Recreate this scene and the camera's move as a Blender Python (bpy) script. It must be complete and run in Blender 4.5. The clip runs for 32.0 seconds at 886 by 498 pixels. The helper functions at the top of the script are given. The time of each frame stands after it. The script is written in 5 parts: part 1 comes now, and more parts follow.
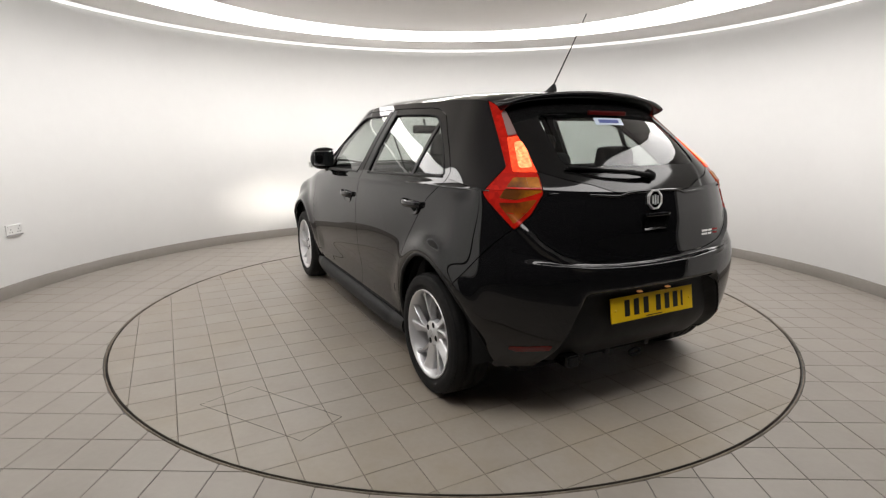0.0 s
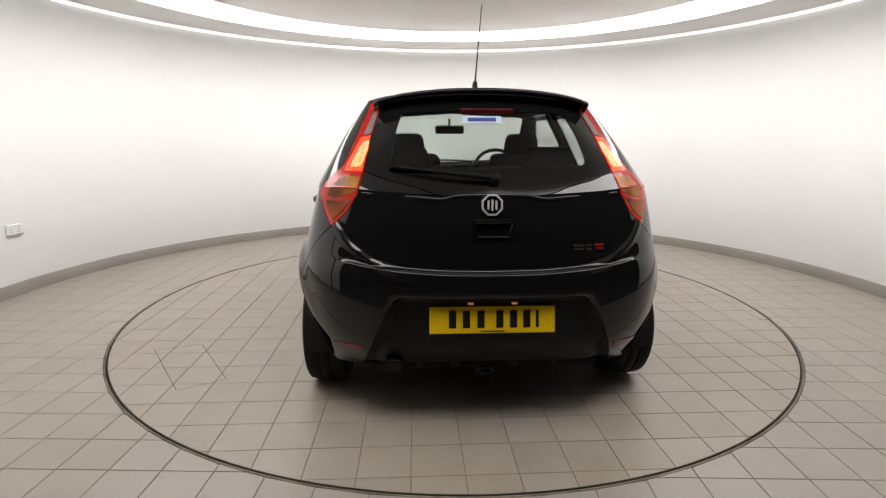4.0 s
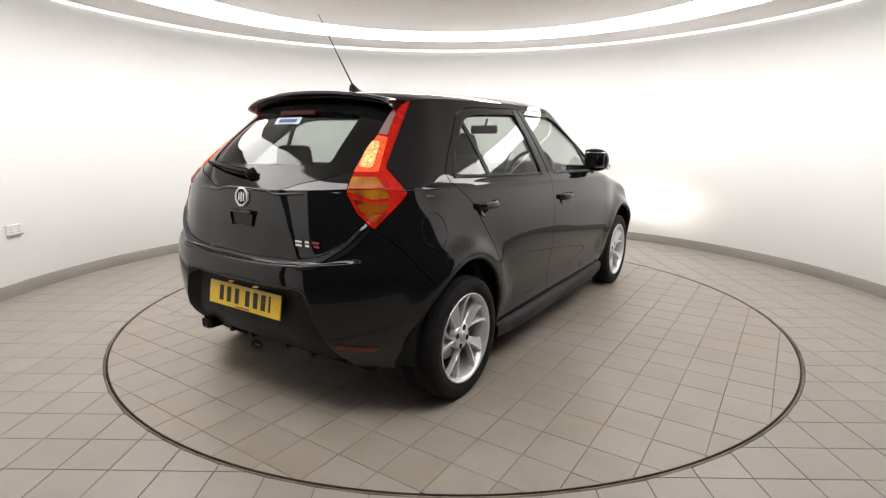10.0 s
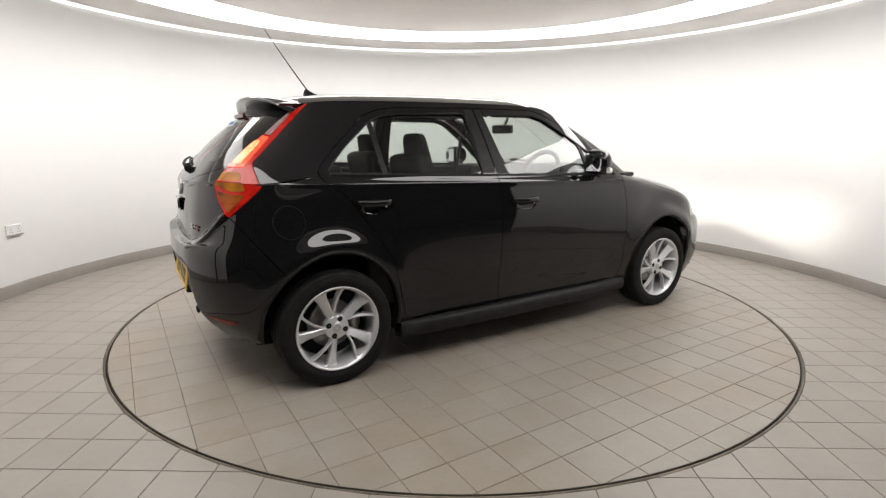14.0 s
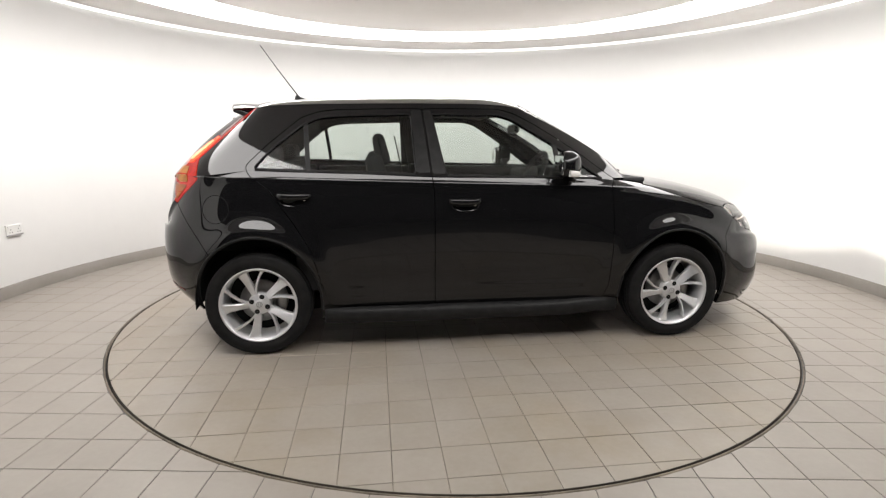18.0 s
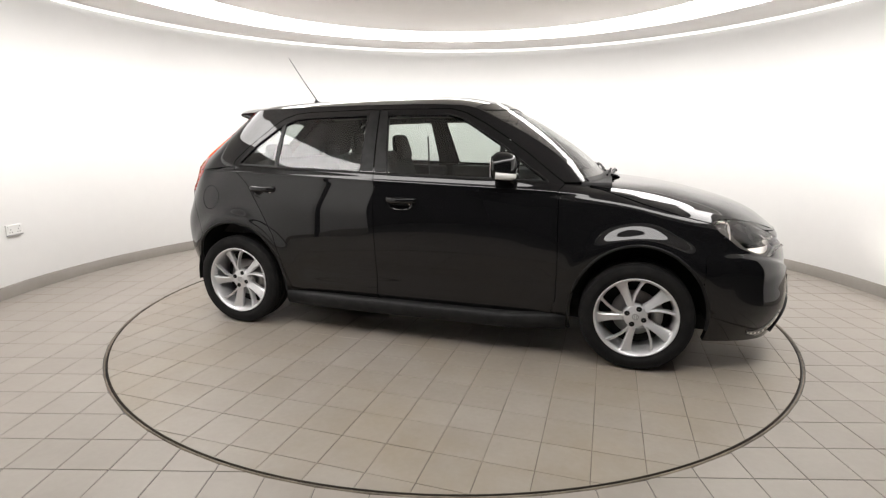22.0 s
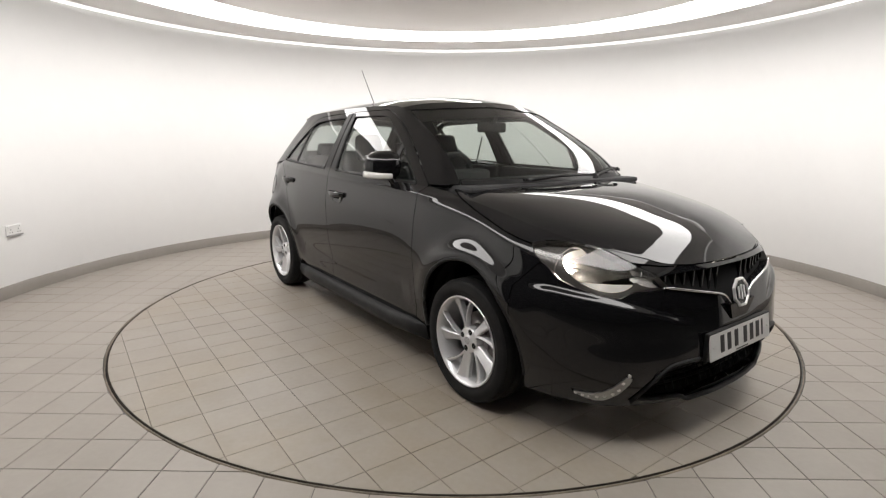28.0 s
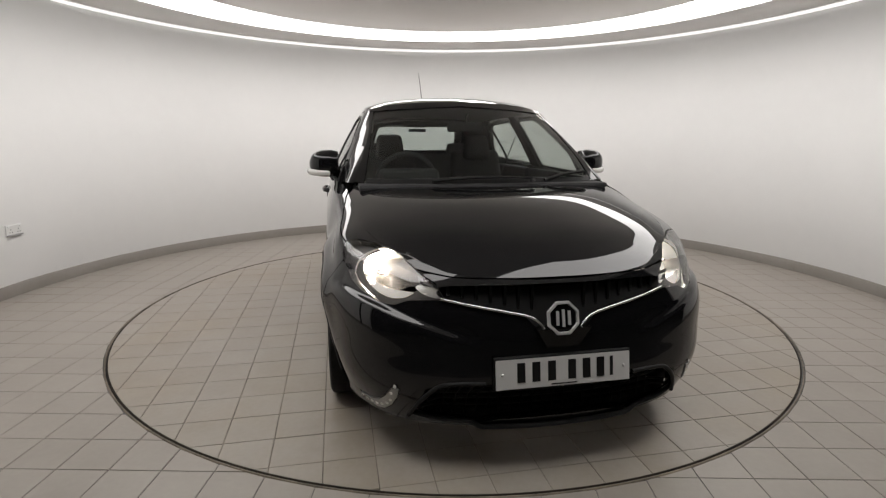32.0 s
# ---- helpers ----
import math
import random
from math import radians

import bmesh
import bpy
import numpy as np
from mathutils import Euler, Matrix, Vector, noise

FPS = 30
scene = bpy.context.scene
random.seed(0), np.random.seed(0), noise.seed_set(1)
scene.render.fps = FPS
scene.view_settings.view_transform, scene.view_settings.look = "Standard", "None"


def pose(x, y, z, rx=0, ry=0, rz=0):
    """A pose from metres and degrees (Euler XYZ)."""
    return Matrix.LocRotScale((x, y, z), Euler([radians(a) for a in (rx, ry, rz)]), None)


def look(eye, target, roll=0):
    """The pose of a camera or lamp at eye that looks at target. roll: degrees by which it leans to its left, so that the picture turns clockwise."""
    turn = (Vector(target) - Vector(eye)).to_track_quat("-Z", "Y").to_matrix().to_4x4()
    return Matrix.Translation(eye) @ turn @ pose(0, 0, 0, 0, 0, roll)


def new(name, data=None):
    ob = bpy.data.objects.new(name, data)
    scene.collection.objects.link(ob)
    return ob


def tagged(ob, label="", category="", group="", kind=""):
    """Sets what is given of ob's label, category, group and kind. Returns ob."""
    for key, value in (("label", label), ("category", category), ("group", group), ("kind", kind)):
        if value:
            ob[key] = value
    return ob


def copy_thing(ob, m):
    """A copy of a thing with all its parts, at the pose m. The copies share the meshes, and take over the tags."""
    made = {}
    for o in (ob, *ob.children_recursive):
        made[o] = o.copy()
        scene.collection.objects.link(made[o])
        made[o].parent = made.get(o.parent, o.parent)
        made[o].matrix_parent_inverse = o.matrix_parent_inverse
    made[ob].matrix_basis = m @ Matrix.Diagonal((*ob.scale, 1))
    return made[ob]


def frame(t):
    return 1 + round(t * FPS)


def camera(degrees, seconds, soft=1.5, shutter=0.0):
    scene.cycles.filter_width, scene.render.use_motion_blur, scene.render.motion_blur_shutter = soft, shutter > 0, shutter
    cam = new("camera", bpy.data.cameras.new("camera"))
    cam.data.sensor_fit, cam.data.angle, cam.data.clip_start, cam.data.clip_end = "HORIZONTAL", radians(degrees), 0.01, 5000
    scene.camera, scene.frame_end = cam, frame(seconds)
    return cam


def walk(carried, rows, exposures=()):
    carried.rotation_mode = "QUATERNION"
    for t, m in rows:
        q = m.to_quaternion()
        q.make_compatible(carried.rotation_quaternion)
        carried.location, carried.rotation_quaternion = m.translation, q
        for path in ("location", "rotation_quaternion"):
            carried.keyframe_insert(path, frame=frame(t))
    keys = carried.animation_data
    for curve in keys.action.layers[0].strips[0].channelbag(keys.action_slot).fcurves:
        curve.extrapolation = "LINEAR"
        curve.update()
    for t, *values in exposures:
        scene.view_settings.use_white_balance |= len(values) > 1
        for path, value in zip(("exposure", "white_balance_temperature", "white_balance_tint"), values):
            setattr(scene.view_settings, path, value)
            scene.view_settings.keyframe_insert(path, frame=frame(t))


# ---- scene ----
# Fixed camera in the doorway of a round studio, looking at a car on a turntable.
import collections
import itertools

EYE = (0.0, -3.888, 1.230)
FW = (math.sin(radians(-0.918)) * math.cos(radians(11.851)), math.cos(radians(-0.918)) * math.cos(radians(11.851)), -math.sin(radians(11.851)))
cam = camera(80.44, 32.0, soft=1.25)
CAM_POSE = look(EYE, [EYE[i] + FW[i] for i in range(3)], 0.183)
walk(cam, [(0.0, CAM_POSE), (32.0, CAM_POSE)],
     [(0, -0.57), (1, -0.68), (2, -0.67), (3, -0.55), (6, -0.26), (9, -0.24), (12, -0.42), (13, -0.40), (17, -0.1), (21, -0.12), (23, -0.1), (28, -0.34), (30, -0.37), (31, -0.58), (32, -0.86)])

# ---- light: a dim world; the studio is lit by its ceiling ring and cornice ----
world = bpy.data.worlds.new("world")
scene.world = world
world.use_nodes = True
world.node_tree.nodes["Background"].inputs[0].default_value = (0.01, 0.01, 0.012, 1)
world.node_tree.nodes["Background"].inputs[1].default_value = 0.3
RING_STRENGTH = 9.0


def turn(t):
    """Angle of the turntable in degrees."""
    return 20.438 - 6.1338 * (t - 16.0)


# ---- materials ----
def mat(name, color, rough=0.5, metal=0.0, coat=0.0, coat_rough=0.03, spec=0.5, emit=None, power=0.0, trans=0.0, ior=1.45):
    m = bpy.data.materials.new(name)
    m.use_nodes = True
    b = m.node_tree.nodes["Principled BSDF"]
    b.inputs["Base Color"].default_value = (*color, 1)
    b.inputs["Roughness"].default_value = rough
    b.inputs["Metallic"].default_value = metal
    b.inputs["Coat Weight"].default_value = coat
    b.inputs["Coat Roughness"].default_value = coat_rough
    b.inputs["Specular IOR Level"].default_value = spec
    b.inputs["Transmission Weight"].default_value = trans
    b.inputs["IOR"].default_value = ior
    if emit:
        b.inputs["Emission Color"].default_value = (*emit, 1)
        b.inputs["Emission Strength"].default_value = power
    return m


def node(m, kind, **kw):
    n = m.node_tree.nodes.new(kind)
    for k, v in kw.items():
        n.inputs[k].default_value = v
    return n


def vary(m, lo, hi, scale, detail=4.0, bump=0.0, bump_scale=None, rough=None, scale2=None):
    """Colour between lo and hi by noise at two scales, with relief and uneven gloss."""
    t = m.node_tree
    b = t.nodes["Principled BSDF"]
    co = t.nodes.new("ShaderNodeTexCoord")
    n1 = node(m, "ShaderNodeTexNoise", Scale=scale, Detail=detail)
    n2 = node(m, "ShaderNodeTexNoise", Scale=scale2 or scale * 14, Detail=3.0)
    mixv = t.nodes.new("ShaderNodeMath")
    mixv.operation = "MULTIPLY_ADD"
    mixv.inputs[1].default_value = 0.3
    ramp = t.nodes.new("ShaderNodeMapRange")
    ramp.inputs["From Min"].default_value, ramp.inputs["From Max"].default_value = 0.45, 0.85
    mx = t.nodes.new("ShaderNodeMix")
    mx.data_type = "RGBA"
    mx.inputs["A"].default_value, mx.inputs["B"].default_value = (*lo, 1), (*hi, 1)
    t.links.new(co.outputs["Object"], n1.inputs["Vector"])
    t.links.new(co.outputs["Object"], n2.inputs["Vector"])
    t.links.new(n2.outputs["Fac"], mixv.inputs[0])
    t.links.new(n1.outputs["Fac"], mixv.inputs[2])
    t.links.new(mixv.outputs[0], ramp.inputs["Value"])
    t.links.new(ramp.outputs["Result"], mx.inputs["Factor"])
    t.links.new(mx.outputs["Result"], b.inputs["Base Color"])
    if rough:
        r = t.nodes.new("ShaderNodeMapRange")
        r.inputs["To Min"].default_value, r.inputs["To Max"].default_value = rough
        t.links.new(n1.outputs["Fac"], r.inputs["Value"])
        t.links.new(r.outputs["Result"], b.inputs["Roughness"])
    if bump:
        nb = node(m, "ShaderNodeTexNoise", Scale=bump_scale or scale * 10, Detail=3.0)
        bp = node(m, "ShaderNodeBump", Strength=bump, Distance=0.002)
        t.links.new(co.outputs["Object"], nb.inputs["Vector"])
        t.links.new(nb.outputs["Fac"], bp.inputs["Height"])
        t.links.new(bp.outputs["Normal"], b.inputs["Normal"])
    return m


def glass(name, tint, ior=1.5, rough=0.0, faces=2.0):
    """A thin pane: tinted see-through with a mirror gloss by Fresnel."""
    m = bpy.data.materials.new(name)
    m.use_nodes = True
    t = m.node_tree
    t.nodes.remove(t.nodes["Principled BSDF"])
    out = t.nodes["Material Output"]
    tr = node(m, "ShaderNodeBsdfTransparent", Color=(*tint, 1))
    gl = node(m, "ShaderNodeBsdfGlossy", Roughness=rough)
    lw = node(m, "ShaderNodeLayerWeight", Blend=0.5)
    pw = t.nodes.new("ShaderNodeMath")
    pw.operation = "POWER"
    pw.inputs[1].default_value = 4.6
    fr = t.nodes.new("ShaderNodeMath")
    fr.operation = "MULTIPLY_ADD"
    f0 = ((ior - 1) / (ior + 1)) ** 2 * faces
    fr.inputs[1].default_value, fr.inputs[2].default_value = 1 - f0, f0
    t.links.new(lw.outputs["Facing"], pw.inputs[0])
    t.links.new(pw.outputs[0], fr.inputs[0])
    mx = t.nodes.new("ShaderNodeMixShader")
    t.links.new(fr.outputs[0], mx.inputs[0])
    t.links.new(tr.outputs[0], mx.inputs[1])
    t.links.new(gl.outputs[0], mx.inputs[2])
    t.links.new(mx.outputs[0], out.inputs["Surface"])
    return m


def tile_material(name, lo, hi, laid=False):
    """Satin porcelain floor tile; each piece has its own shade, with scuffs."""
    m = mat(name, lo, 0.42)
    vary(m, lo, hi, 3.0, 5.0, 0.06, 60.0, (0.30, 0.5))
    t = m.node_tree
    b = t.nodes["Principled BSDF"]
    src = b.inputs["Base Color"].links[0].from_socket
    oi = t.nodes.new("ShaderNodeObjectInfo")
    mr = t.nodes.new("ShaderNodeMapRange")
    mr.inputs["To Min"].default_value, mr.inputs["To Max"].default_value = (0.988, 1.012) if laid else (0.975, 1.02)
    hs = t.nodes.new("ShaderNodeHueSaturation")
    t.links.new(oi.outputs["Random"], mr.inputs["Value"])
    t.links.new(mr.outputs["Result"], hs.inputs["Value"])
    t.links.new(src, hs.inputs["Color"])
    t.links.new(hs.outputs["Color"], b.inputs["Base Color"])
    if laid:
        # stains run on from tile to tile
        uv = t.nodes.new("ShaderNodeUVMap")
        uv.uv_map = "laid"
        wide = node(m, "ShaderNodeTexNoise", Scale=1.1, Detail=5.0, Roughness=0.6)
        spread = t.nodes.new("ShaderNodeMapRange")
        spread.inputs["From Min"].default_value, spread.inputs["From Max"].default_value = 0.42, 0.68
        stain = t.nodes.new("ShaderNodeMix")
        stain.data_type, stain.blend_type = "RGBA", "MULTIPLY"
        stain.inputs["B"].default_value = (0.97, 0.925, 0.835, 1)
        t.links.new(uv.outputs["UV"], wide.inputs["Vector"])
        t.links.new(wide.outputs["Fac"], spread.inputs["Value"])
        t.links.new(spread.outputs["Result"], stain.inputs["Factor"])
        t.links.new(hs.outputs["Color"], stain.inputs["A"])
        t.links.new(stain.outputs["Result"], b.inputs["Base Color"])
    # every tile takes its own patch of the fine grain
    co = next(n for n in t.nodes if n.type == "TEX_COORD")
    sh = t.nodes.new("ShaderNodeVectorMath")
    sh.operation = "MULTIPLY_ADD"
    sh.inputs[1].default_value = (37.0, 23.0, 11.0)
    t.links.new(oi.outputs["Random"], sh.inputs[0])
    t.links.new(co.outputs["Object"], sh.inputs[2])
    for n in [n for n in t.nodes if n.type == "TEX_NOISE" and not n.inputs["Vector"].is_linked or n.type == "TEX_NOISE" and n.inputs["Vector"].links[0].from_node == co]:
        t.links.new(sh.outputs[0], n.inputs["Vector"])
    return m


M = {}
M["paint"] = mat("black_paint", (0.007, 0.007, 0.0076), 0.4, 0.0, 1.0, 0.012, spec=0.0)
M["wall"] = vary(mat("white_wall_paint", (0.78, 0.77, 0.75), 0.6), (0.665, 0.66, 0.649), (0.70, 0.695, 0.683), 0.7, 4, 0.05, 40)
M["ceiling"] = vary(mat("ceiling_paint", (0.7, 0.68, 0.66), 0.8), (0.80, 0.775, 0.75), (0.84, 0.815, 0.79), 0.8, 3, 0.04, 50)
M["soffit"] = vary(mat("soffit_paint", (0.72, 0.71, 0.69), 0.7), (0.84, 0.83, 0.815), (0.87, 0.86, 0.845), 1.0, 3, 0.04, 50)
M["cornice"] = mat("cornice_gloss_paint", (0.88, 0.875, 0.865), 0.35)
M["apron"] = vary(mat("black_apron_plastic", (0.008, 0.008, 0.008), 0.5, spec=0.25), (0.010, 0.010, 0.0105), (0.017, 0.017, 0.017), 20, 3, 0.05, 300)
M["emblem"] = mat("emblem_metal", (0.80, 0.80, 0.79), 0.34, 0.55)
M["ring"] = mat("ring_diffuser", (0.9, 0.9, 0.9), 0.6, emit=(1.0, 0.966, 0.945), power=RING_STRENGTH)
M["cove"] = mat("cove_diffuser", (0.9, 0.9, 0.9), 0.5, emit=(1.0, 0.97, 0.95), power=1.7)
M["skirting"] = vary(mat("taupe_skirting", (0.26, 0.24, 0.215), 0.45), (0.24, 0.22, 0.198), (0.28, 0.257, 0.235), 2.0, 4, 0.03, 50)
M["tile"] = tile_material("floor_tile", (0.268, 0.241, 0.211), (0.312, 0.284, 0.252))
M["tile_turn"] = tile_material("turntable_tile", (0.262, 0.232, 0.196), (0.312, 0.283, 0.250), True)
M["grout"] = vary(mat("dark_grout", (0.1, 0.09, 0.08), 0.9), (0.020, 0.021, 0.028), (0.16, 0.148, 0.14), 1.6, 4, 0.2, 90)
M["rim_dark"] = vary(mat("dark_rubber_rim", (0.03, 0.026, 0.022), 0.8, spec=0.15), (0.010, 0.009, 0.008), (0.045, 0.036, 0.028), 6, 4, 0.1, 80)
M["frame_edge"] = vary(mat("stained_frame_edge", (0.16, 0.13, 0.10), 0.6), (0.05, 0.042, 0.033), (0.26, 0.215, 0.165), 5, 4, 0.05, 80)
M["grout_turn"] = vary(mat("stained_grout", (0.1, 0.09, 0.08), 0.9), (0.016, 0.013, 0.011), (0.26, 0.22, 0.175), 3.0, 6, 0.1, 90)
M["dark"] = vary(mat("near_black", (0.02, 0.02, 0.022), 0.9), (0.013, 0.013, 0.015), (0.026, 0.026, 0.029), 2, 3)
M["bay_floor"] = vary(mat("bay_concrete", (0.10, 0.10, 0.095), 0.7), (0.06, 0.06, 0.057), (0.09, 0.088, 0.084), 1.5, 4, 0.1, 60)
M["white_plastic"] = mat("white_plastic", (0.75, 0.75, 0.74), 0.35)
M["grey_plastic"] = mat("grey_plastic", (0.35, 0.35, 0.35), 0.4)
M["black_plastic"] = vary(mat("black_plastic", (0.012, 0.012, 0.012), 0.45, spec=0.3), (0.009, 0.009, 0.009), (0.016, 0.016, 0.016), 20, 3, 0.08, 300)
M["gloss_black"] = mat("gloss_black_plastic", (0.006, 0.006, 0.006), 0.08, spec=0.32)
M["under"] = mat("underbody_black", (0.02, 0.02, 0.02), 0.9, spec=0.1)
M["rubber"] = vary(mat("tyre_rubber", (0.016, 0.016, 0.016), 0.7, spec=0.2), (0.009, 0.009, 0.0095), (0.016, 0.0155, 0.015), 15, 4, 0.15, 200)
M["alloy"] = vary(mat("silver_alloy", (0.66, 0.66, 0.67), 0.33, 0.48, 0.4, 0.08), (0.64, 0.64, 0.65), (0.71, 0.71, 0.72), 8, 3)
M["chrome"] = mat("chrome", (0.8, 0.8, 0.8), 0.08, 1.0)
M["steel"] = mat("brake_steel", (0.35, 0.34, 0.33), 0.35, 0.9)
M["cloth"] = vary(mat("charcoal_seat_cloth", (0.02, 0.02, 0.021), 0.9, spec=0.2), (0.032, 0.032, 0.033), (0.055, 0.055, 0.056), 40, 4, 0.3, 400)
M["trim"] = vary(mat("dark_cabin_trim", (0.022, 0.022, 0.023), 0.7), (0.032, 0.032, 0.033), (0.048, 0.048, 0.049), 12, 3, 0.2, 300)
M["headlining"] = vary(mat("grey_headlining", (0.22, 0.21, 0.2), 0.95), (0.2, 0.19, 0.18), (0.25, 0.24, 0.23), 30, 3, 0.2, 300)
M["glass"] = glass("car_glass", (0.73, 0.775, 0.75))
M["rear_glass"] = glass("rear_glass", (0.62, 0.66, 0.65), faces=1.3)
M["lens"] = glass("clear_lens", (0.96, 0.96, 0.96), 1.45)
M["red_lens"] = mat("red_lens", (0.13, 0.004, 0.003), 0.14, 0, 0.4, 0.03, spec=0.3)
M["red_strip"] = mat("bright_red_lens", (0.26, 0.006, 0.0035), 0.2, 0, 0.1, 0.03, spec=0.3, emit=(1, 0.03, 0.012), power=0.15)
M["red_lit"] = mat("lit_tail_lamp", (0.5, 0.03, 0.012), 0.25, 0, 0.2, 0.03, spec=0.3, emit=(1, 0.09, 0.026), power=1.15)
M["lamp_core"] = mat("lamp_core", (0.8, 0.3, 0.1), 0.3, emit=(1, 0.24, 0.11), power=1.8)
M["amber"] = vary(mat("amber_lens", (0.32, 0.105, 0.004), 0.3, 0, 0.0, 0.03, spec=0.2), (0.10, 0.028, 0.003), (0.42, 0.15, 0.006), 11, 1, scale2=60)
M["clear_lamp"] = mat("clear_lamp_over_silver", (0.55, 0.5, 0.5), 0.22, 0.5, 1.0, 0.03)
M["pink_lamp"] = mat("clear_lamp_over_red", (0.30, 0.20, 0.19), 0.2, 0.3, 0.6, 0.03)
M["smoked"] = vary(mat("smoked_amber_lens", (0.2, 0.045, 0.005), 0.28, spec=0.2), (0.07, 0.012, 0.003), (0.28, 0.07, 0.006), 11, 1, scale2=60)
M["drl"] = mat("silvered_lamp_glass", (0.38, 0.38, 0.37), 0.2, 0.4, 1.0, 0.02)
M["repeater"] = mat("clear_indicator_lens", (0.74, 0.73, 0.70), 0.2, 0.15, 0.8, 0.03)


def mottle(m, scale, lo, hi):
    """Uneven glow of a ribbed lens over its bulb."""
    t = m.node_tree
    co = t.nodes.new("ShaderNodeTexCoord")
    vo = node(m, "ShaderNodeTexVoronoi", Scale=scale)
    mr = t.nodes.new("ShaderNodeMapRange")
    mr.inputs["To Min"].default_value, mr.inputs["To Max"].default_value = lo, hi
    t.links.new(co.outputs["Object"], vo.inputs["Vector"])
    t.links.new(vo.outputs["Color"], mr.inputs["Value"])
    t.links.new(mr.outputs["Result"], t.nodes["Principled BSDF"].inputs["Emission Strength"])


mottle(M["red_lit"], 70, 0.5, 2.0)
mottle(M["red_strip"], 45, 0.06, 0.28)
mottle(M["lamp_core"], 90, 0.35, 3.0)
M["plate_yellow"] = mat("yellow_plate", (0.78, 0.50, 0.004), 0.35, coat=0.4)
M["plate_white"] = mat("white_plate", (0.72, 0.72, 0.70), 0.35, coat=0.4)
M["wiper"] = mat("dull_wiper_black", (0.006, 0.006, 0.006), 0.6, spec=0.1)
M["ink"] = mat("black_plate_ink", (0.008, 0.008, 0.008), 0.4)
M["plate_glow"] = mat("number_plate_bulb", (0.9, 0.6, 0.3), 0.3, emit=(1.0, 0.40, 0.12), power=0.3)
M["bulb"] = mat("headlamp_bulb", (1, 0.95, 0.85), 0.3, emit=(1.0, 0.95, 0.86), power=60000.0)
# emission of its own stands in for bulb light thrown on the bowl
M["reflector"] = mat("glowing_lamp_reflector", (0.88, 0.86, 0.83), 0.30, 1.0, emit=(1.0, 0.92, 0.82), power=0.45)
M["glow"] = mat("lamp_filament", (1, 0.95, 0.85), 0.3, emit=(1.0, 0.92, 0.80), power=300.0)
M["lamp_grey"] = mat("grey_lamp_surround", (0.10, 0.095, 0.09), 0.32, 0.6)
M["red_dark"] = mat("unlit_brake_lens", (0.05, 0.002, 0.002), 0.2, spec=0.3)
M["lamp_house"] = mat("dark_lamp_housing", (0.60, 0.55, 0.50), 0.24, 0.9)
M["mirror"] = mat("mirror_glass", (0.85, 0.86, 0.87), 0.02, 1.0)
M["sticker"] = mat("pale_blue_sticker", (0.45, 0.52, 0.62), 0.5)
M["sticker_ink"] = mat("navy_sticker_ink", (0.03, 0.05, 0.22), 0.5)
M["badge_red"] = mat("red_badge_enamel", (0.28, 0.01, 0.012), 0.25, coat=0.5)


# ---- mesh helpers ----
def mesh_ob(name, verts, faces, material, smooth=True):
    me = bpy.data.meshes.new(name)
    me.from_pydata([tuple(map(float, v)) for v in verts], [], [tuple(map(int, f)) for f in faces])
    me.validate()
    me.materials.append(material)
    if smooth:
        me.polygons.foreach_set("use_smooth", [True] * len(me.polygons))
    me.update()
    return new(name, me)


def from_bm(name, bm, material, smooth=False):
    me = bpy.data.meshes.new(name)
    bm.normal_update()
    bm.to_mesh(me)
    bm.free()
    me.materials.append(material)
    if smooth:
        me.polygons.foreach_set("use_smooth", [True] * len(me.polygons))
    return new(name, me)


def part(name, src, material, parent, label="", smooth=False, at=None):
    """Links a bmesh, or (verts, faces), as one mesh under a thing or a part."""
    ob = mesh_ob(name, src[0], src[1], material, smooth) if isinstance(src, tuple) else from_bm(name, src, material, smooth)
    ob.parent = parent
    if at is not None:
        ob.matrix_basis = at
    if label:
        ob["label"] = label
    return ob


def box(sx, sy, sz, cx=0, cy=0, cz=0, bevel=0.0, seg=2, taper=None):
    bm = bmesh.new()
    bmesh.ops.create_cube(bm, size=1)
    for v in bm.verts:
        k = taper if taper and v.co.z > 0 else (1, 1)
        v.co = Vector((v.co.x * sx * k[0] + cx, v.co.y * sy * k[1] + cy, v.co.z * sz + cz))
    if bevel:
        bmesh.ops.bevel(bm, geom=bm.edges[:], offset=bevel, segments=seg, affect="EDGES", profile=0.6)
    return bm


def join_bm(*bms):
    out = bmesh.new()
    for b in bms:
        me = bpy.data.meshes.new("tmp")
        b.to_mesh(me)
        b.free()
        out.from_mesh(me)
        bpy.data.meshes.remove(me)
    return out


def lathe(profile, n=64, axis="y", arc=(0, 2 * math.pi)):
    """Revolves (radius, height) pairs round an axis."""
    full = abs(arc[1] - arc[0] - 2 * math.pi) < 1e-6
    cols = n if full else n + 1
    vs, fs = [], []
    for r, h in profile:
        for i in range(cols):
            a = arc[0] + (arc[1] - arc[0]) * i / n
            c, s = r * math.cos(a), r * math.sin(a)
            vs.append((c, h, s) if axis == "y" else (c, s, h) if axis == "z" else (h, c, s))
    for j in range(len(profile) - 1):
        for i in range(n):
            k = (i + 1) % cols
            fs.append((j * cols + i, j * cols + k, (j + 1) * cols + k, (j + 1) * cols + i))
    return vs, fs


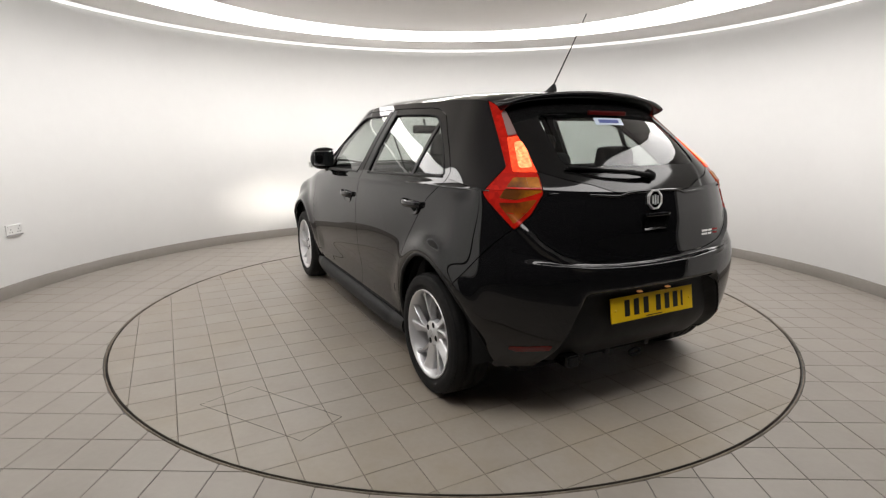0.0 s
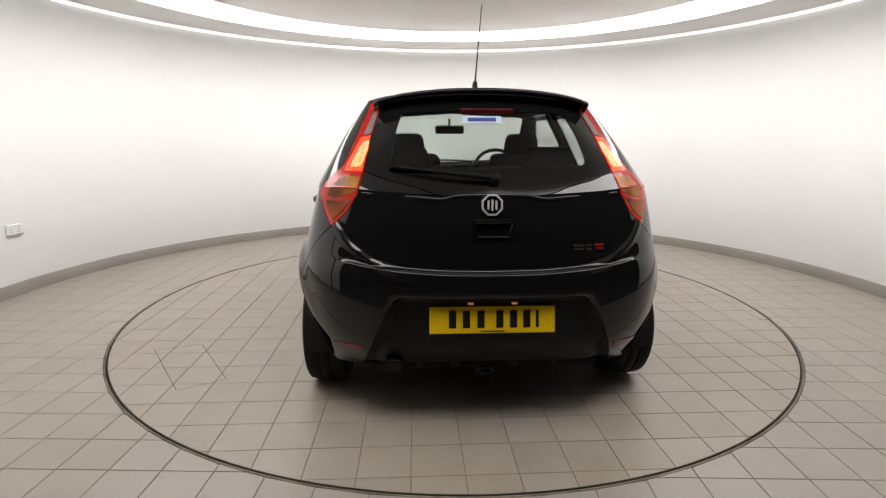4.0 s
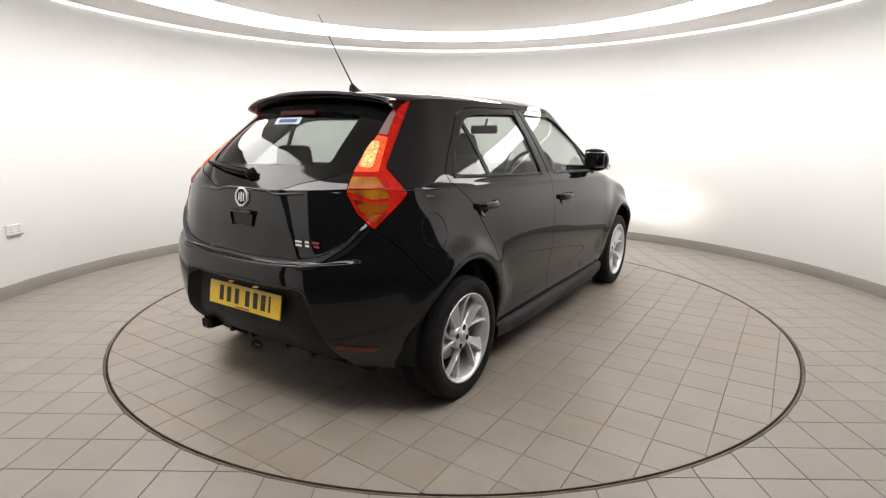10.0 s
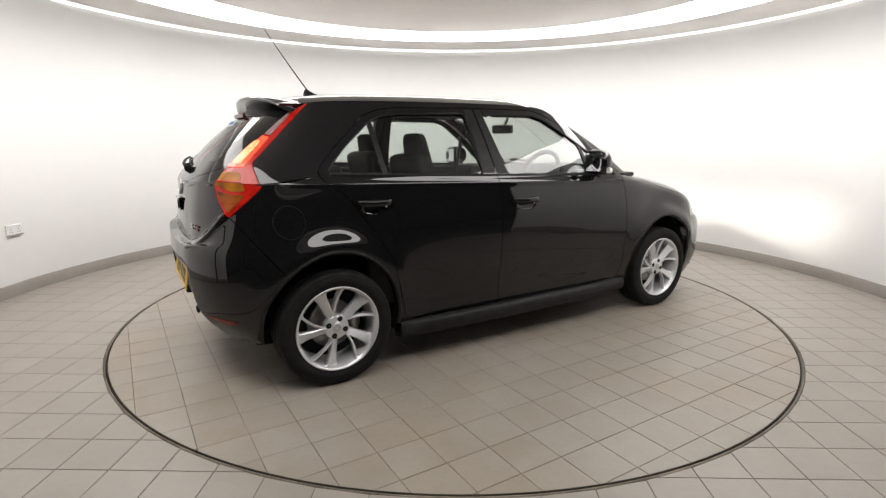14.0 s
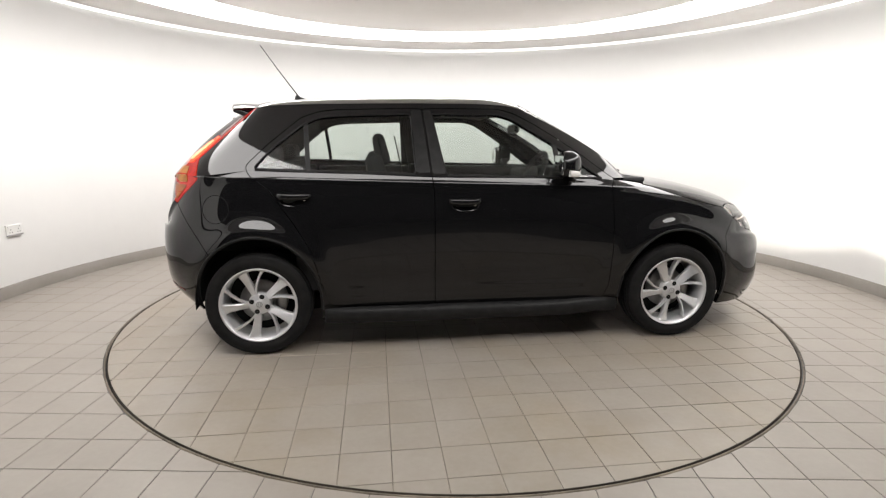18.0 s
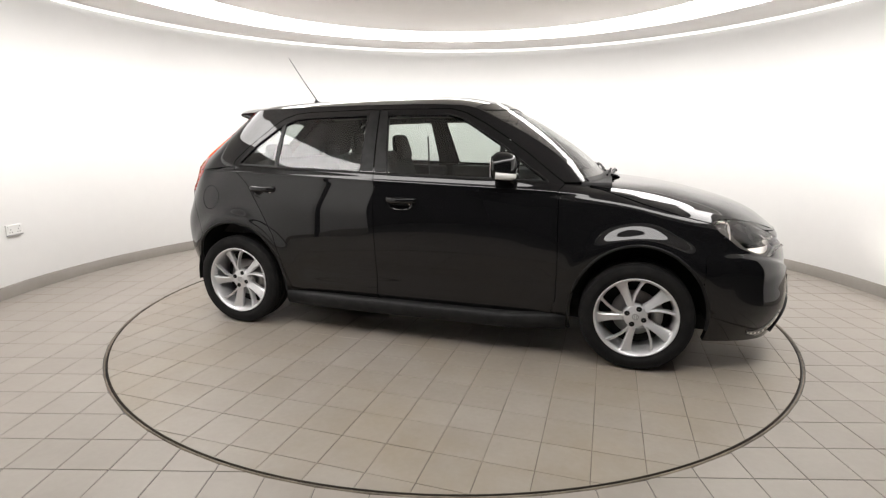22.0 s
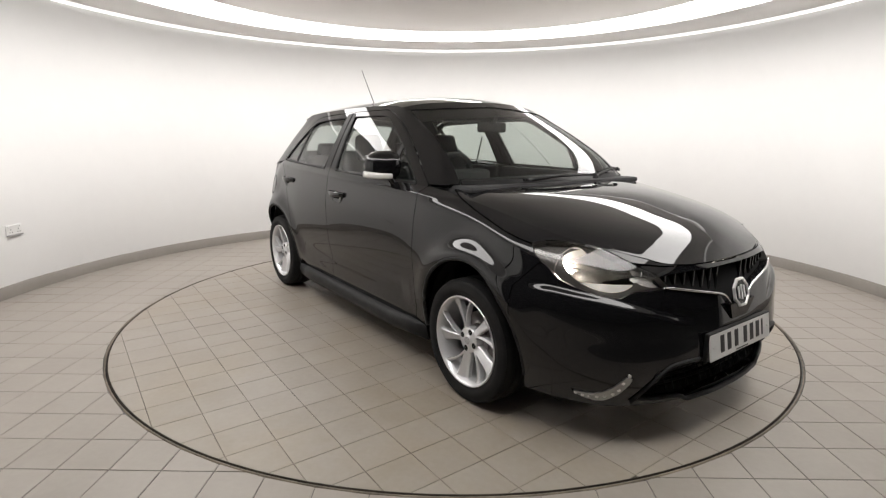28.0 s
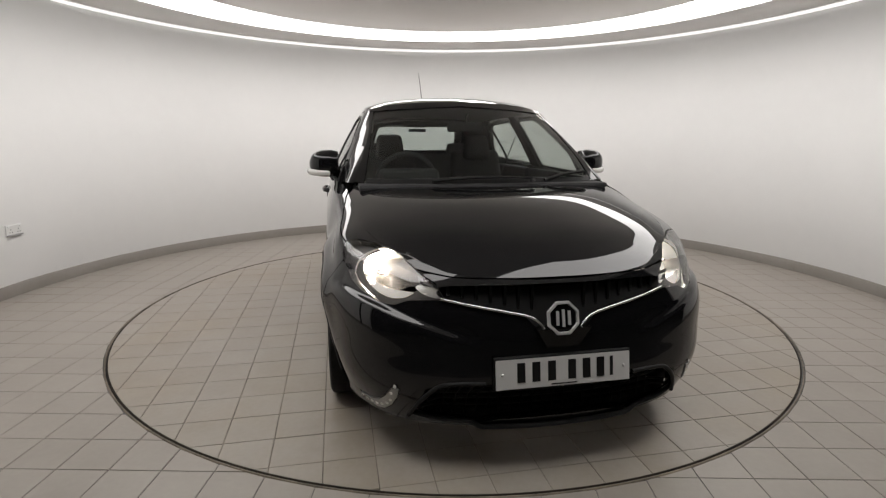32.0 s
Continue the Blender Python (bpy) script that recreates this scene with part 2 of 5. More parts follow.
def tube(path, r, n=8, closed=False, flat=None):
    """A round rod along a path; r may be a list."""
    P = [Vector(p) for p in path]
    vs, fs = [], []
    up = Vector((0, 0, 1))
    for i, p in enumerate(P):
        a = P[i - 1] if i or closed else P[0]
        b = P[(i + 1) % len(P)] if i + 1 < len(P) or closed else P[-1]
        d = (b - a).normalized()
        u = up if abs(d.dot(up)) < 0.95 else Vector((1, 0, 0))
        s = d.cross(u).normalized()
        w = s.cross(d).normalized()
        rr = r[i] if isinstance(r, (list, tuple)) else r
        for k in range(n):
            q = 2 * math.pi * k / n
            vs.append(p + s * rr * math.cos(q) + w * rr * (flat or 1) * math.sin(q))
    m = len(P)
    for i in range(m if closed else m - 1):
        j = (i + 1) % m
        for k in range(n):
            l = (k + 1) % n
            fs.append((i * n + k, i * n + l, j * n + l, j * n + k))
    if not closed:
        fs.append(tuple(range(n)))
        fs.append(tuple(range((m - 1) * n, m * n))[::-1])
    return vs, fs


def merge(*meshes):
    vs, fs = [], []
    for v, f in meshes:
        o = len(vs)
        vs += [tuple(q) for q in v]
        fs += [tuple(i + o for i in g) for g in f]
    return vs, fs


# ---- the round room ----
R_TURN, R_WALL, H_WALL, H_CEIL = 2.262, 3.462, 2.366, 2.388
R_IN, R_OUT = 2.25, 2.85
DOOR_H = 2.22
A0 = radians(-29.0)             # the wide vehicle doorway, open on the camera's side
A1 = radians(360.0 - 130.0)


def structure(name, src, material, label="", smooth=True):
    ob = mesh_ob(name, src[0], src[1], material, smooth)
    return tagged(ob, label, kind="structure")


wall = structure("wall_round", lathe([(R_WALL, 0), (R_WALL, H_WALL), (R_WALL + 0.12, H_WALL), (R_WALL + 0.12, 0)], 180, "z", (A0, A1)), M["wall"], "curved white painted studio wall")
head = structure("wall_doorhead", lathe([(R_WALL + 0.12, DOOR_H), (R_WALL, DOOR_H), (R_WALL, H_WALL), (R_WALL + 0.12, H_WALL)], 40, "z", (A1 - 2 * math.pi, A0)), M["wall"], "white wall above the studio doorway")
cove = tagged(new("cove_light"), "thin glowing white light strip at the top of the wall", "light strip")
part("diffuser", lathe([(R_WALL - 0.001, H_WALL - 0.006), (R_WALL - 0.012, H_WALL - 0.005), (R_WALL - 0.022, H_WALL), (R_WALL - 0.027, H_WALL + 0.008), (R_WALL - 0.028, H_CEIL - 0.006)], 180, "z", (A0, A1)), M["cove"], cove, "softly glowing diffuser", True)
part("channel", lathe([(R_WALL - 0.028, H_CEIL - 0.006), (R_WALL - 0.030, H_CEIL - 0.006), (R_WALL - 0.030, H_CEIL)], 180, "z", (A0, A1)), M["cornice"], cove, "white channel of the light strip", True)
structure("soffit", lathe([(R_WALL + 0.15, H_CEIL), (R_OUT, H_CEIL), (R_OUT, H_CEIL + 0.05)], 180, "z"), M["soffit"], "pale grey outer ceiling band")
structure("ceiling", lathe([(R_IN, H_CEIL + 0.05), (R_IN, H_CEIL), (0.001, H_CEIL)], 180, "z"), M["ceiling"], "beige-grey round central ceiling")
ring = tagged(new("ceiling_light"), "broad glowing white ring light in the ceiling", "ceiling light")
part("diffuser", lathe([(R_OUT - 0.30 + 0.298 * k / 6, H_CEIL + 0.002 - 0.020 * (1 - (k / 6) ** 4)) for k in range(6, -7, -1)], 180, "z"), M["ring"], ring, "glowing white diffuser", True)
for r in (R_IN - 0.006, R_OUT):
    part("edge_trim", lathe([(r, H_CEIL - 0.002), (r, H_CEIL - 0.006), (r + 0.006, H_CEIL - 0.006), (r + 0.006, H_CEIL - 0.002)], 180, "z"), M["cornice"], ring, "thin white edge trim", True)
structure("roof_slab", lathe([(R_WALL + 0.3, H_CEIL + 0.06), (0.001, H_CEIL + 0.06)], 90, "z"), M["dark"])
for nm, rr, h0, h1 in (("baseboard", 0.012, 0.0, 0.098),):
    structure(nm, lathe([(R_WALL, h1), (R_WALL - rr + 0.003, h1), (R_WALL - rr, h1 - 0.004), (R_WALL - rr, h0)], 180, "z", (A0, A1)), M["skirting"], "taupe coved skirting at the foot of the wall")

# the unlit bay outside the doorway, where the camera stands; unseen, its darkness put into near-black walls
bz = 2.6
vs = [(-2.6, -2.2, 0), (-2.6, -6.4, 0), (6.4, -6.4, 0), (6.4, -0.4, 0), (3.5, -0.4, 0)]
n = len(vs)
vs += [(x, y, bz) for x, y, _ in vs]
structure("wall_bay", (vs, [(i, i + 1, n + i + 1, n + i) for i in range(n - 1)]), M["dark"], "dark walls of the bay outside the doorway", False)
structure("ceiling_bay", ([(x, y, bz) for x, y in ((-2.6, -2.0), (-2.6, -6.4), (6.4, -6.4), (6.4, -0.4), (3.4, -0.4), (2.6, -2.6))], [(0, 1, 2, 3, 4, 5)]), M["dark"], "dark ceiling of the bay", False)

# ---- floor ----
ground = structure("floor", lathe([(R_WALL + 0.2, -0.003), (R_TURN + 0.012, -0.003), (R_TURN + 0.012, -0.05)], 180, "z"), M["grout"], "tiled studio floor with dark joints", False)
structure("floor_bay", ([(-2.6, -2.0, -0.006), (-2.6, -6.4, -0.006), (6.4, -6.4, -0.006), (6.4, -0.4, -0.006), (3.3, -0.4, -0.006)], [(0, 1, 2, 3, 4)]), M["bay_floor"], "grey concrete floor of the bay", False)
structure("pit", lathe([(R_TURN + 0.02, -0.05), (0.001, -0.05)], 90, "z"), M["dark"])


def clip_half(poly, nx, ny, d):
    """Keeps the side where nx x + ny y <= d."""
    out = []
    for i in range(len(poly)):
        a, b = poly[i], poly[(i + 1) % len(poly)]
        fa, fb = a[0] * nx + a[1] * ny - d, b[0] * nx + b[1] * ny - d
        if fa <= 0:
            out.append(a)
        if fa * fb < 0:
            k = fa / (fa - fb)
            out.append((a[0] + (b[0] - a[0]) * k, a[1] + (b[1] - a[1]) * k))
    return out


def tile_piece(poly, top, ch=0.0016, depth=0.008):
    """A tile from its outline: a flat top with a chamfered edge."""
    n = len(poly)
    cx, cy = sum(p[0] for p in poly) / n, sum(p[1] for p in poly) / n
    vs = []
    for k, z in ((0, top - depth), (0, top - ch), (1, top)):
        for x, y in poly:
            d = math.hypot(x - cx, y - cy) or 1
            s = 1 - k * ch * 1.4 / d
            vs.append((cx + (x - cx) * s, cy + (y - cy) * s, z))
    fs = [tuple(range(2 * n, 3 * n))]
    for i in range(n):
        j = (i + 1) % n
        fs += [(i, j, n + j, n + i), (n + i, n + j, 2 * n + j, 2 * n + i)]
    return vs, fs


def lay_uv(me, cx, cy):
    """Keeps each tile's place on the turntable as a map for the stains."""
    uv = me.uv_layers.new(name="laid")
    for loop in me.loops:
        v = me.vertices[loop.vertex_index].co
        uv.data[loop.index].uv = (v.x + cx, v.y + cy)


def lay_tiles(parent, material, pitch, ox, oy, r0, r1, name, z=0.0, limit=300, near=None, joint=0.0022, wide=None, laid=False):
    whole = {}
    cells = []
    wide = wide or pitch
    ox, oy = ox % wide, oy % pitch
    n = int(r1 / pitch) + 2
    for i in range(-n, n + 1):
        for j in range(-n, n + 1):
            x0, y0 = ox + i * wide, oy + j * pitch
            cx, cy = x0 + wide / 2, y0 + pitch / 2
            r = math.hypot(cx, cy)
            far, nearest = r + pitch * 0.71, r - pitch * 0.71
            if nearest > r1 or far < r0:
                continue
            g = joint / 2
            p, q = wide / 2 - g, pitch / 2 - g
            poly = [(cx - p, cy - q), (cx + p, cy - q), (cx + p, cy + q), (cx - p, cy + q)]
            cut = far > r1 or nearest < r0
            if far > r1:
                for da in (-0.03, 0, 0.03):
                    a = math.atan2(cy, cx) + da
                    poly = clip_half(poly, math.cos(a), math.sin(a), r1)
            if nearest < r0:
                poly = clip_half(poly, -cx / r, -cy / r, -r0) if poly else poly
            if len(poly) < 3:
                continue
            area = abs(sum(poly[k][0] * poly[(k + 1) % len(poly)][1] - poly[(k + 1) % len(poly)][0] * poly[k][1] for k in range(len(poly)))) / 2
            if area < 2e-4:
                continue
            cells.append((near(cx, cy) if near else 0, cx, cy, poly, cut))
    cells.sort(key=lambda c: c[0])
    rng = random.Random(5)
    base = None
    rest = ([], [])
    for k, (_, cx, cy, poly, cut) in enumerate(cells):
        dz = rng.uniform(-0.0004, 0.0004)
        if k < limit:
            if cut or laid:
                ob = mesh_ob("tile", *tile_piece([(x - cx, y - cy) for x, y in poly], 0), material, False)
            else:
                if base is None:
                    base = mesh_ob("tile", *tile_piece([(x - cx, y - cy) for x, y in poly], 0), material, False)
                    ob = base
                else:
                    ob = new("tile", base.data)
            ob.location = (cx, cy, z + dz)
            ob.parent = parent
            if laid:
                lay_uv(ob.data, cx, cy)
        else:
            rest = merge(rest, tile_piece(poly, z + dz))
    if rest[0]:
        ob = mesh_ob(name, rest[0], rest[1], material, False)
        ob.parent = parent
        tagged(ob, kind="stuff")
        if laid:
            lay_uv(ob.data, 0, 0)


# turntable, keyed at the end
turntable = tagged(new("turntable"), "round tiled vehicle turntable set flush in the floor", "turntable")
part("disc", lathe([(0.001, -0.003), (R_TURN - 0.009, -0.003), (R_TURN - 0.009, -0.04)], 180, "z"), M["grout_turn"], turntable)
part("rim", lathe([(R_TURN - 0.010, -0.006), (R_TURN - 0.010, 0.0002), (R_TURN - 0.003, 0.0004), (R_TURN - 0.003, -0.02)], 180, "z"), M["rim_dark"], turntable, "black rubber edge strip", True)
tagged(mesh_ob("turntable_frame", *lathe([(R_TURN + 0.003, -0.03), (R_TURN + 0.003, 0.001), (R_TURN + 0.009, 0.0012), (R_TURN + 0.012, -0.02)], 180, "z"), M["frame_edge"]), "thin stained metal ring round the turntable", "frame", kind="structure")
# ---- the car: x forward, y to its left, origin between the axles ----
CAR_OFF = (0.025, -0.042)
car = tagged(new("hatchback_car"), "glossy black five-door hatchback standing on the turntable, lamps lit", "car")
AXF, AXR, WHEEL_R = 1.262, -1.258, 0.298
ARCH_R = 0.354


def curve_through(P, n, axis=0):
    """A smooth sheet through control points along one axis, by chord-spaced cubic spans."""
    P = np.moveaxis(np.asarray(P, float), axis, 0)
    m = len(P)
    flat = P.reshape(m, -1, 3) if P.ndim > 2 else P.reshape(m, 1, 3)
    d = np.linalg.norm(np.diff(flat, axis=0), axis=2).mean(1)
    t = np.concatenate([[0], np.cumsum(np.sqrt(d * d.mean()))])
    h = np.diff(t)
    s = np.diff(flat, axis=0) / h[:, None, None]
    T = np.empty_like(flat)
    T[1:-1] = (s[:-1] * h[1:, None, None] + s[1:] * h[:-1, None, None]) / (h[1:] + h[:-1])[:, None, None]
    T[0], T[-1] = 1.5 * s[0] - 0.5 * T[1], 1.5 * s[-1] - 0.5 * T[-2]
    q = np.linspace(0, t[-1], n)
    i = np.clip(np.searchsorted(t, q, side="right") - 1, 0, m - 2)
    u = ((q - t[i]) / h[i])[:, None, None]
    hh = h[i][:, None, None]
    out = (2 * u**3 - 3 * u**2 + 1) * flat[i] + (u**3 - 2 * u**2 + u) * hh * T[i] + (3 * u**2 - 2 * u**3) * flat[i + 1] + (u**3 - u**2) * hh * T[i + 1]
    out = out.reshape((n,) + P.shape[1:])
    return np.moveaxis(out, 0, axis)


def sheet(P, nu, nv):
    G = curve_through(curve_through(P, nu, 0), nv, 1)
    return G


def side_station(x, *yz):
    """A station of the flank at one x: pairs of half-width and height from the sill to the belt."""
    return [(x, yz[i], yz[i + 1]) for i in range(0, len(yz), 2)]


def end_station(*xyz):
    return [tuple(xyz[i:i + 3]) for i in range(0, len(xyz), 3)]


A = []
A.append(end_station(-1.80, 0, .265, -1.885, 0, .38, -1.896, 0, .50, -1.892, 0, .678, -1.845, 0, .716, -1.838, 0, .87, -1.822, 0, 1.008))
A.append(end_station(-1.795, .22, .265, -1.88, .22, .38, -1.891, .22, .50, -1.887, .22, .681, -1.841, .22, .72, -1.832, .22, .875, -1.814, .22, 1.013))
A.append(end_station(-1.78, .44, .26, -1.855, .45, .375, -1.866, .46, .50, -1.861, .46, .688, -1.822, .45, .752, -1.805, .44, .89, -1.780, .43, 1.022))
A.append(end_station(-1.675, .60, .245, -1.748, .635, .365, -1.778, .653, .50, -1.780, .656, .675, -1.745, .64, .80, -1.722, .62, .92, -1.703, .595, 1.03))
A.append(end_station(-1.58, .705, .23, -1.622, .742, .36, -1.646, .766, .50, -1.649, .772, .66, -1.62, .752, .82, -1.59, .738, .94, -1.555, .730, 1.025))
A.append(side_station(-1.45, .775, .21, .812, .355, .84, .50, .842, .65, .808, .82, .768, .965, .735, 1.045))
A.append(side_station(-1.26, .80, .20, .834, .35, .838, .50, .836, .65, .816, .82, .788, .985, .757, 1.055))
A.append(side_station(-0.80, .79, .19, .828, .35, .842, .50, .852, .65, .848, .82, .812, 1.00, .783, 1.050))
A.append(side_station(-0.25, .79, .19, .828, .35, .842, .50, .855, .65, .857, .82, .828, .985, .797, 1.035))
A.append(side_station(0.30, .79, .19, .828, .35, .842, .50, .855, .65, .857, .81, .830, .970, .800, 1.020))
A.append(side_station(0.70, .79, .19, .828, .35, .844, .50, .856, .65, .852, .80, .818, .955, .785, 1.005))
A.append(side_station(0.95, .795, .19, .832, .35, .850, .50, .860, .65, .840, .79, .806, .932, .745, .980))
A.append(side_station(1.26, .80, .195, .834, .35, .838, .50, .836, .64, .807, .76, .783, .878, .715, .925))
A.append(side_station(1.55, .79, .19, .828, .34, .846, .48, .848, .61, .817, .71, .779, .817, .685, .867))
A.append(end_station(1.755, .725, .185, 1.80, .765, .33, 1.798, .773, .47, 1.785, .775, .59, 1.755, .755, .68, 1.725, .715, .765, 1.70, .635, .832))
A.append(end_station(1.912, .608, .18, 1.966, .636, .33, 1.962, .638, .46, 1.95, .64, .575, 1.915, .625, .655, 1.875, .60, .725, 1.83, .54, .795))
A.append(end_station(2.015, .42, .18, 2.063, .43, .33, 2.057, .43, .46, 2.045, .43, .57, 2.02, .425, .645, 1.99, .41, .705, 1.968, .375, .748))
A.append(end_station(2.065, .20, .18, 2.098, .20, .33, 2.090, .20, .46, 2.075, .20, .57, 2.058, .20, .64, 2.040, .19, .70, 2.020, .185, .732))
A.append(end_station(2.075, 0, .18, 2.106, 0, .33, 2.098, 0, .46, 2.082, 0, .57, 2.065, 0, .64, 2.050, 0, .70, 2.032, 0, .728))


def lean(x):
    """How far the belt stands out and the roof rail leans in along the doors."""
    return .010 * min(1, max(0, (x + 1.30) / .3)) * min(1, max(0, (.95 - x) / .3))


for st_row in A:
    x, y, z = st_row[6]
    if y > .70:
        st_row[6] = (x, y + lean(x), z)

# greenhouse side: belt, middle and roof rail from the tail to the windscreen foot
C = []
for b, r in (((-1.703, .595, 1.03), (-1.315, .470, 1.388)), ((-1.555, .730, 1.025), (-1.235, .535, 1.412)), ((-1.26, .757, 1.055), (-1.06, .556, 1.425)),
             ((-.80, .783, 1.05), (-.65, .580, 1.434)), ((-.25, .797, 1.035), (-.20, .590, 1.438)), ((.30, .80, 1.02), (.12, .588, 1.434)),
             ((.55, .793, 1.01), (.29, .580, 1.415)), ((.72, .783, 1.003), (.48, .592, 1.328)), ((.83, .768, .993), (.66, .615, 1.234)), ((.92, .751, .983), (.83, .655, 1.120)), ((.97, .742, .979), (.945, .695, 1.005))):
    b, r = np.array(b) + np.array((0, lean(b[0]), 0)), np.array(r) - np.array((0, lean(r[0]), 0))
    k = min(1, (r[2] - b[2]) / 0.3)
    C.append([b, b + (r - b) * 0.20 + np.array((0, 0.0055, 0)) * k, b + (r - b) * 0.545 + np.array((0, 0.0095, 0)) * k, r])
C[0] = [np.array(p) for p in ((-1.703, .595, 1.03), (-1.642, .580, 1.10), (-1.50, .530, 1.225), (-1.315, .470, 1.388))]

# roof: rail to centre, tail to windscreen header
E_ = []
for r, zc, dx in (((-1.315, .470, 1.388), 1.436, -.06), ((-1.235, .535, 1.412), 1.462, -.03), ((-1.06, .556, 1.425), 1.483, -.01), ((-.65, .580, 1.434), 1.500, 0), ((-.20, .590, 1.438), 1.507, 0), ((.12, .588, 1.434), 1.503, .03), ((.29, .580, 1.415), 1.462, .095)):
    x, y, z = r
    y -= lean(x)
    E_.append([(x, y, z), (x + dx * .35, y * .8, z + (zc - z) * .50), (x + dx * .8, y * .45, z + (zc - z) * .86), (x + dx, 0, zc)])

# windscreen: header to foot
D_ = []
for r, c in (((.29, .580, 1.415), (.385, 1.462)), ((.48, .592, 1.328), (.585, 1.358)), ((.66, .615, 1.234), (.77, 1.247)), ((.83, .655, 1.120), (.945, 1.118)), ((.945, .695, 1.005), (1.075, .995))):
    x, y, z = r
    y -= lean(x)
    D_.append([(x, y, z), (x + (c[0] - x) * .42, y * .82, z + (c[1] - z) * .4), (x + (c[0] - x) * .84, y * .45, z + (c[1] - z) * .85), (c[0], 0, c[1])])

# bonnet: cowl to nose
B_ = [[(.95, .745, .980), (1.02, .62, .987), (1.085, .42, .99), (1.135, .2, .988), (1.15, 0, .988)]]
for xe, ye, ze, xc, zc in ((1.26, .715, .925, 1.43, .963), (1.55, .685, .867, 1.69, .906), (1.70, .635, .832, 1.845, .857), (1.785, .585, .810, 1.940, .808)):
    row = []
    for k in (1, .82, .56, .28, 0):
        f = 1 - k ** 3.1
        row.append((xe + (xc - xe) * (1 - k ** 2), ye * k, ze + (zc - ze) * f + .012 * f * (1 - f)))
    B_.append(row)
B_.append([(1.83, .54, .795), (1.912, .455, .771), (1.968, .375, .748), (2.020, .185, .732), (2.032, 0, .728)])

# tail glass: belt to roof edge
F_ = [[(-1.703, .595, 1.03), (-1.780, .43, 1.022), (-1.814, .22, 1.013), (-1.822, 0, 1.008)],
      [(-1.642, .580, 1.10), (-1.716, .42, 1.095), (-1.748, .215, 1.09), (-1.757, 0, 1.088)],
      [(-1.50, .530, 1.225), (-1.580, .40, 1.232), (-1.615, .20, 1.238), (-1.626, 0, 1.24)],
      [(-1.315, .470, 1.388), (-1.345, .35, 1.412), (-1.366, .18, 1.430), (-1.375, 0, 1.436)]]


def bump(v, a, b):
    """1 between a and b, with soft ends."""
    w = 0.25 * (b - a)
    return np.clip((v - a) / w, 0, 1) * np.clip((b - v) / w, 0, 1)


def sd_poly(P, poly):
    """Signed distance of points to a closed polygon, negative inside."""
    poly = np.asarray(poly, float)
    d = np.full(len(P), 1e9)
    s = np.ones(len(P))
    for i in range(len(poly)):
        a, b = poly[i], poly[i - 1]
        e, w = b - a, P - a
        q = w - e * np.clip((w @ e) / max(e @ e, 1e-12), 0, 1)[:, None]
        d = np.minimum(d, (q**2).sum(1))
        c1, c2, c3 = P[:, 1] >= a[1], P[:, 1] < b[1], e[0] * w[:, 1] > e[1] * w[:, 0]
        flip = (c1 & c2 & c3) | (~c1 & ~c2 & ~c3)
        s = np.where(flip, -s, s)
    return s * np.sqrt(d)


def round_loop(poly, r=0.02, m=4):
    """Rounds a polygon's corners by about r."""
    P, out = [np.array(p, float) for p in poly], []
    for i, p in enumerate(P):
        a, b = P[i - 1] - p, P[(i + 1) % len(P)] - p
        la, lb = np.linalg.norm(a), np.linalg.norm(b)
        if r <= 0 or (a @ b) / (la * lb) < -0.995:
            out.append(p)
            continue
        k = min(r, 0.45 * la, 0.45 * lb)
        u, v = p + a / la * k, p + b / lb * k
        out += [(1 - q) ** 2 * u + 2 * q * (1 - q) * p + q * q * v for q in (j / m for j in range(m + 1))]
    return np.array(out)


HATCH_EDGE = [(0, .714), (.34, .724), (.49, .760), (.575, .818), (.635, .90), (.70, 1.05), (.60, 1.10), (.565, 1.16), (.52, 1.27), (.47, 1.385), (.44, 1.5), (-.2, 1.5), (-.2, .714)]


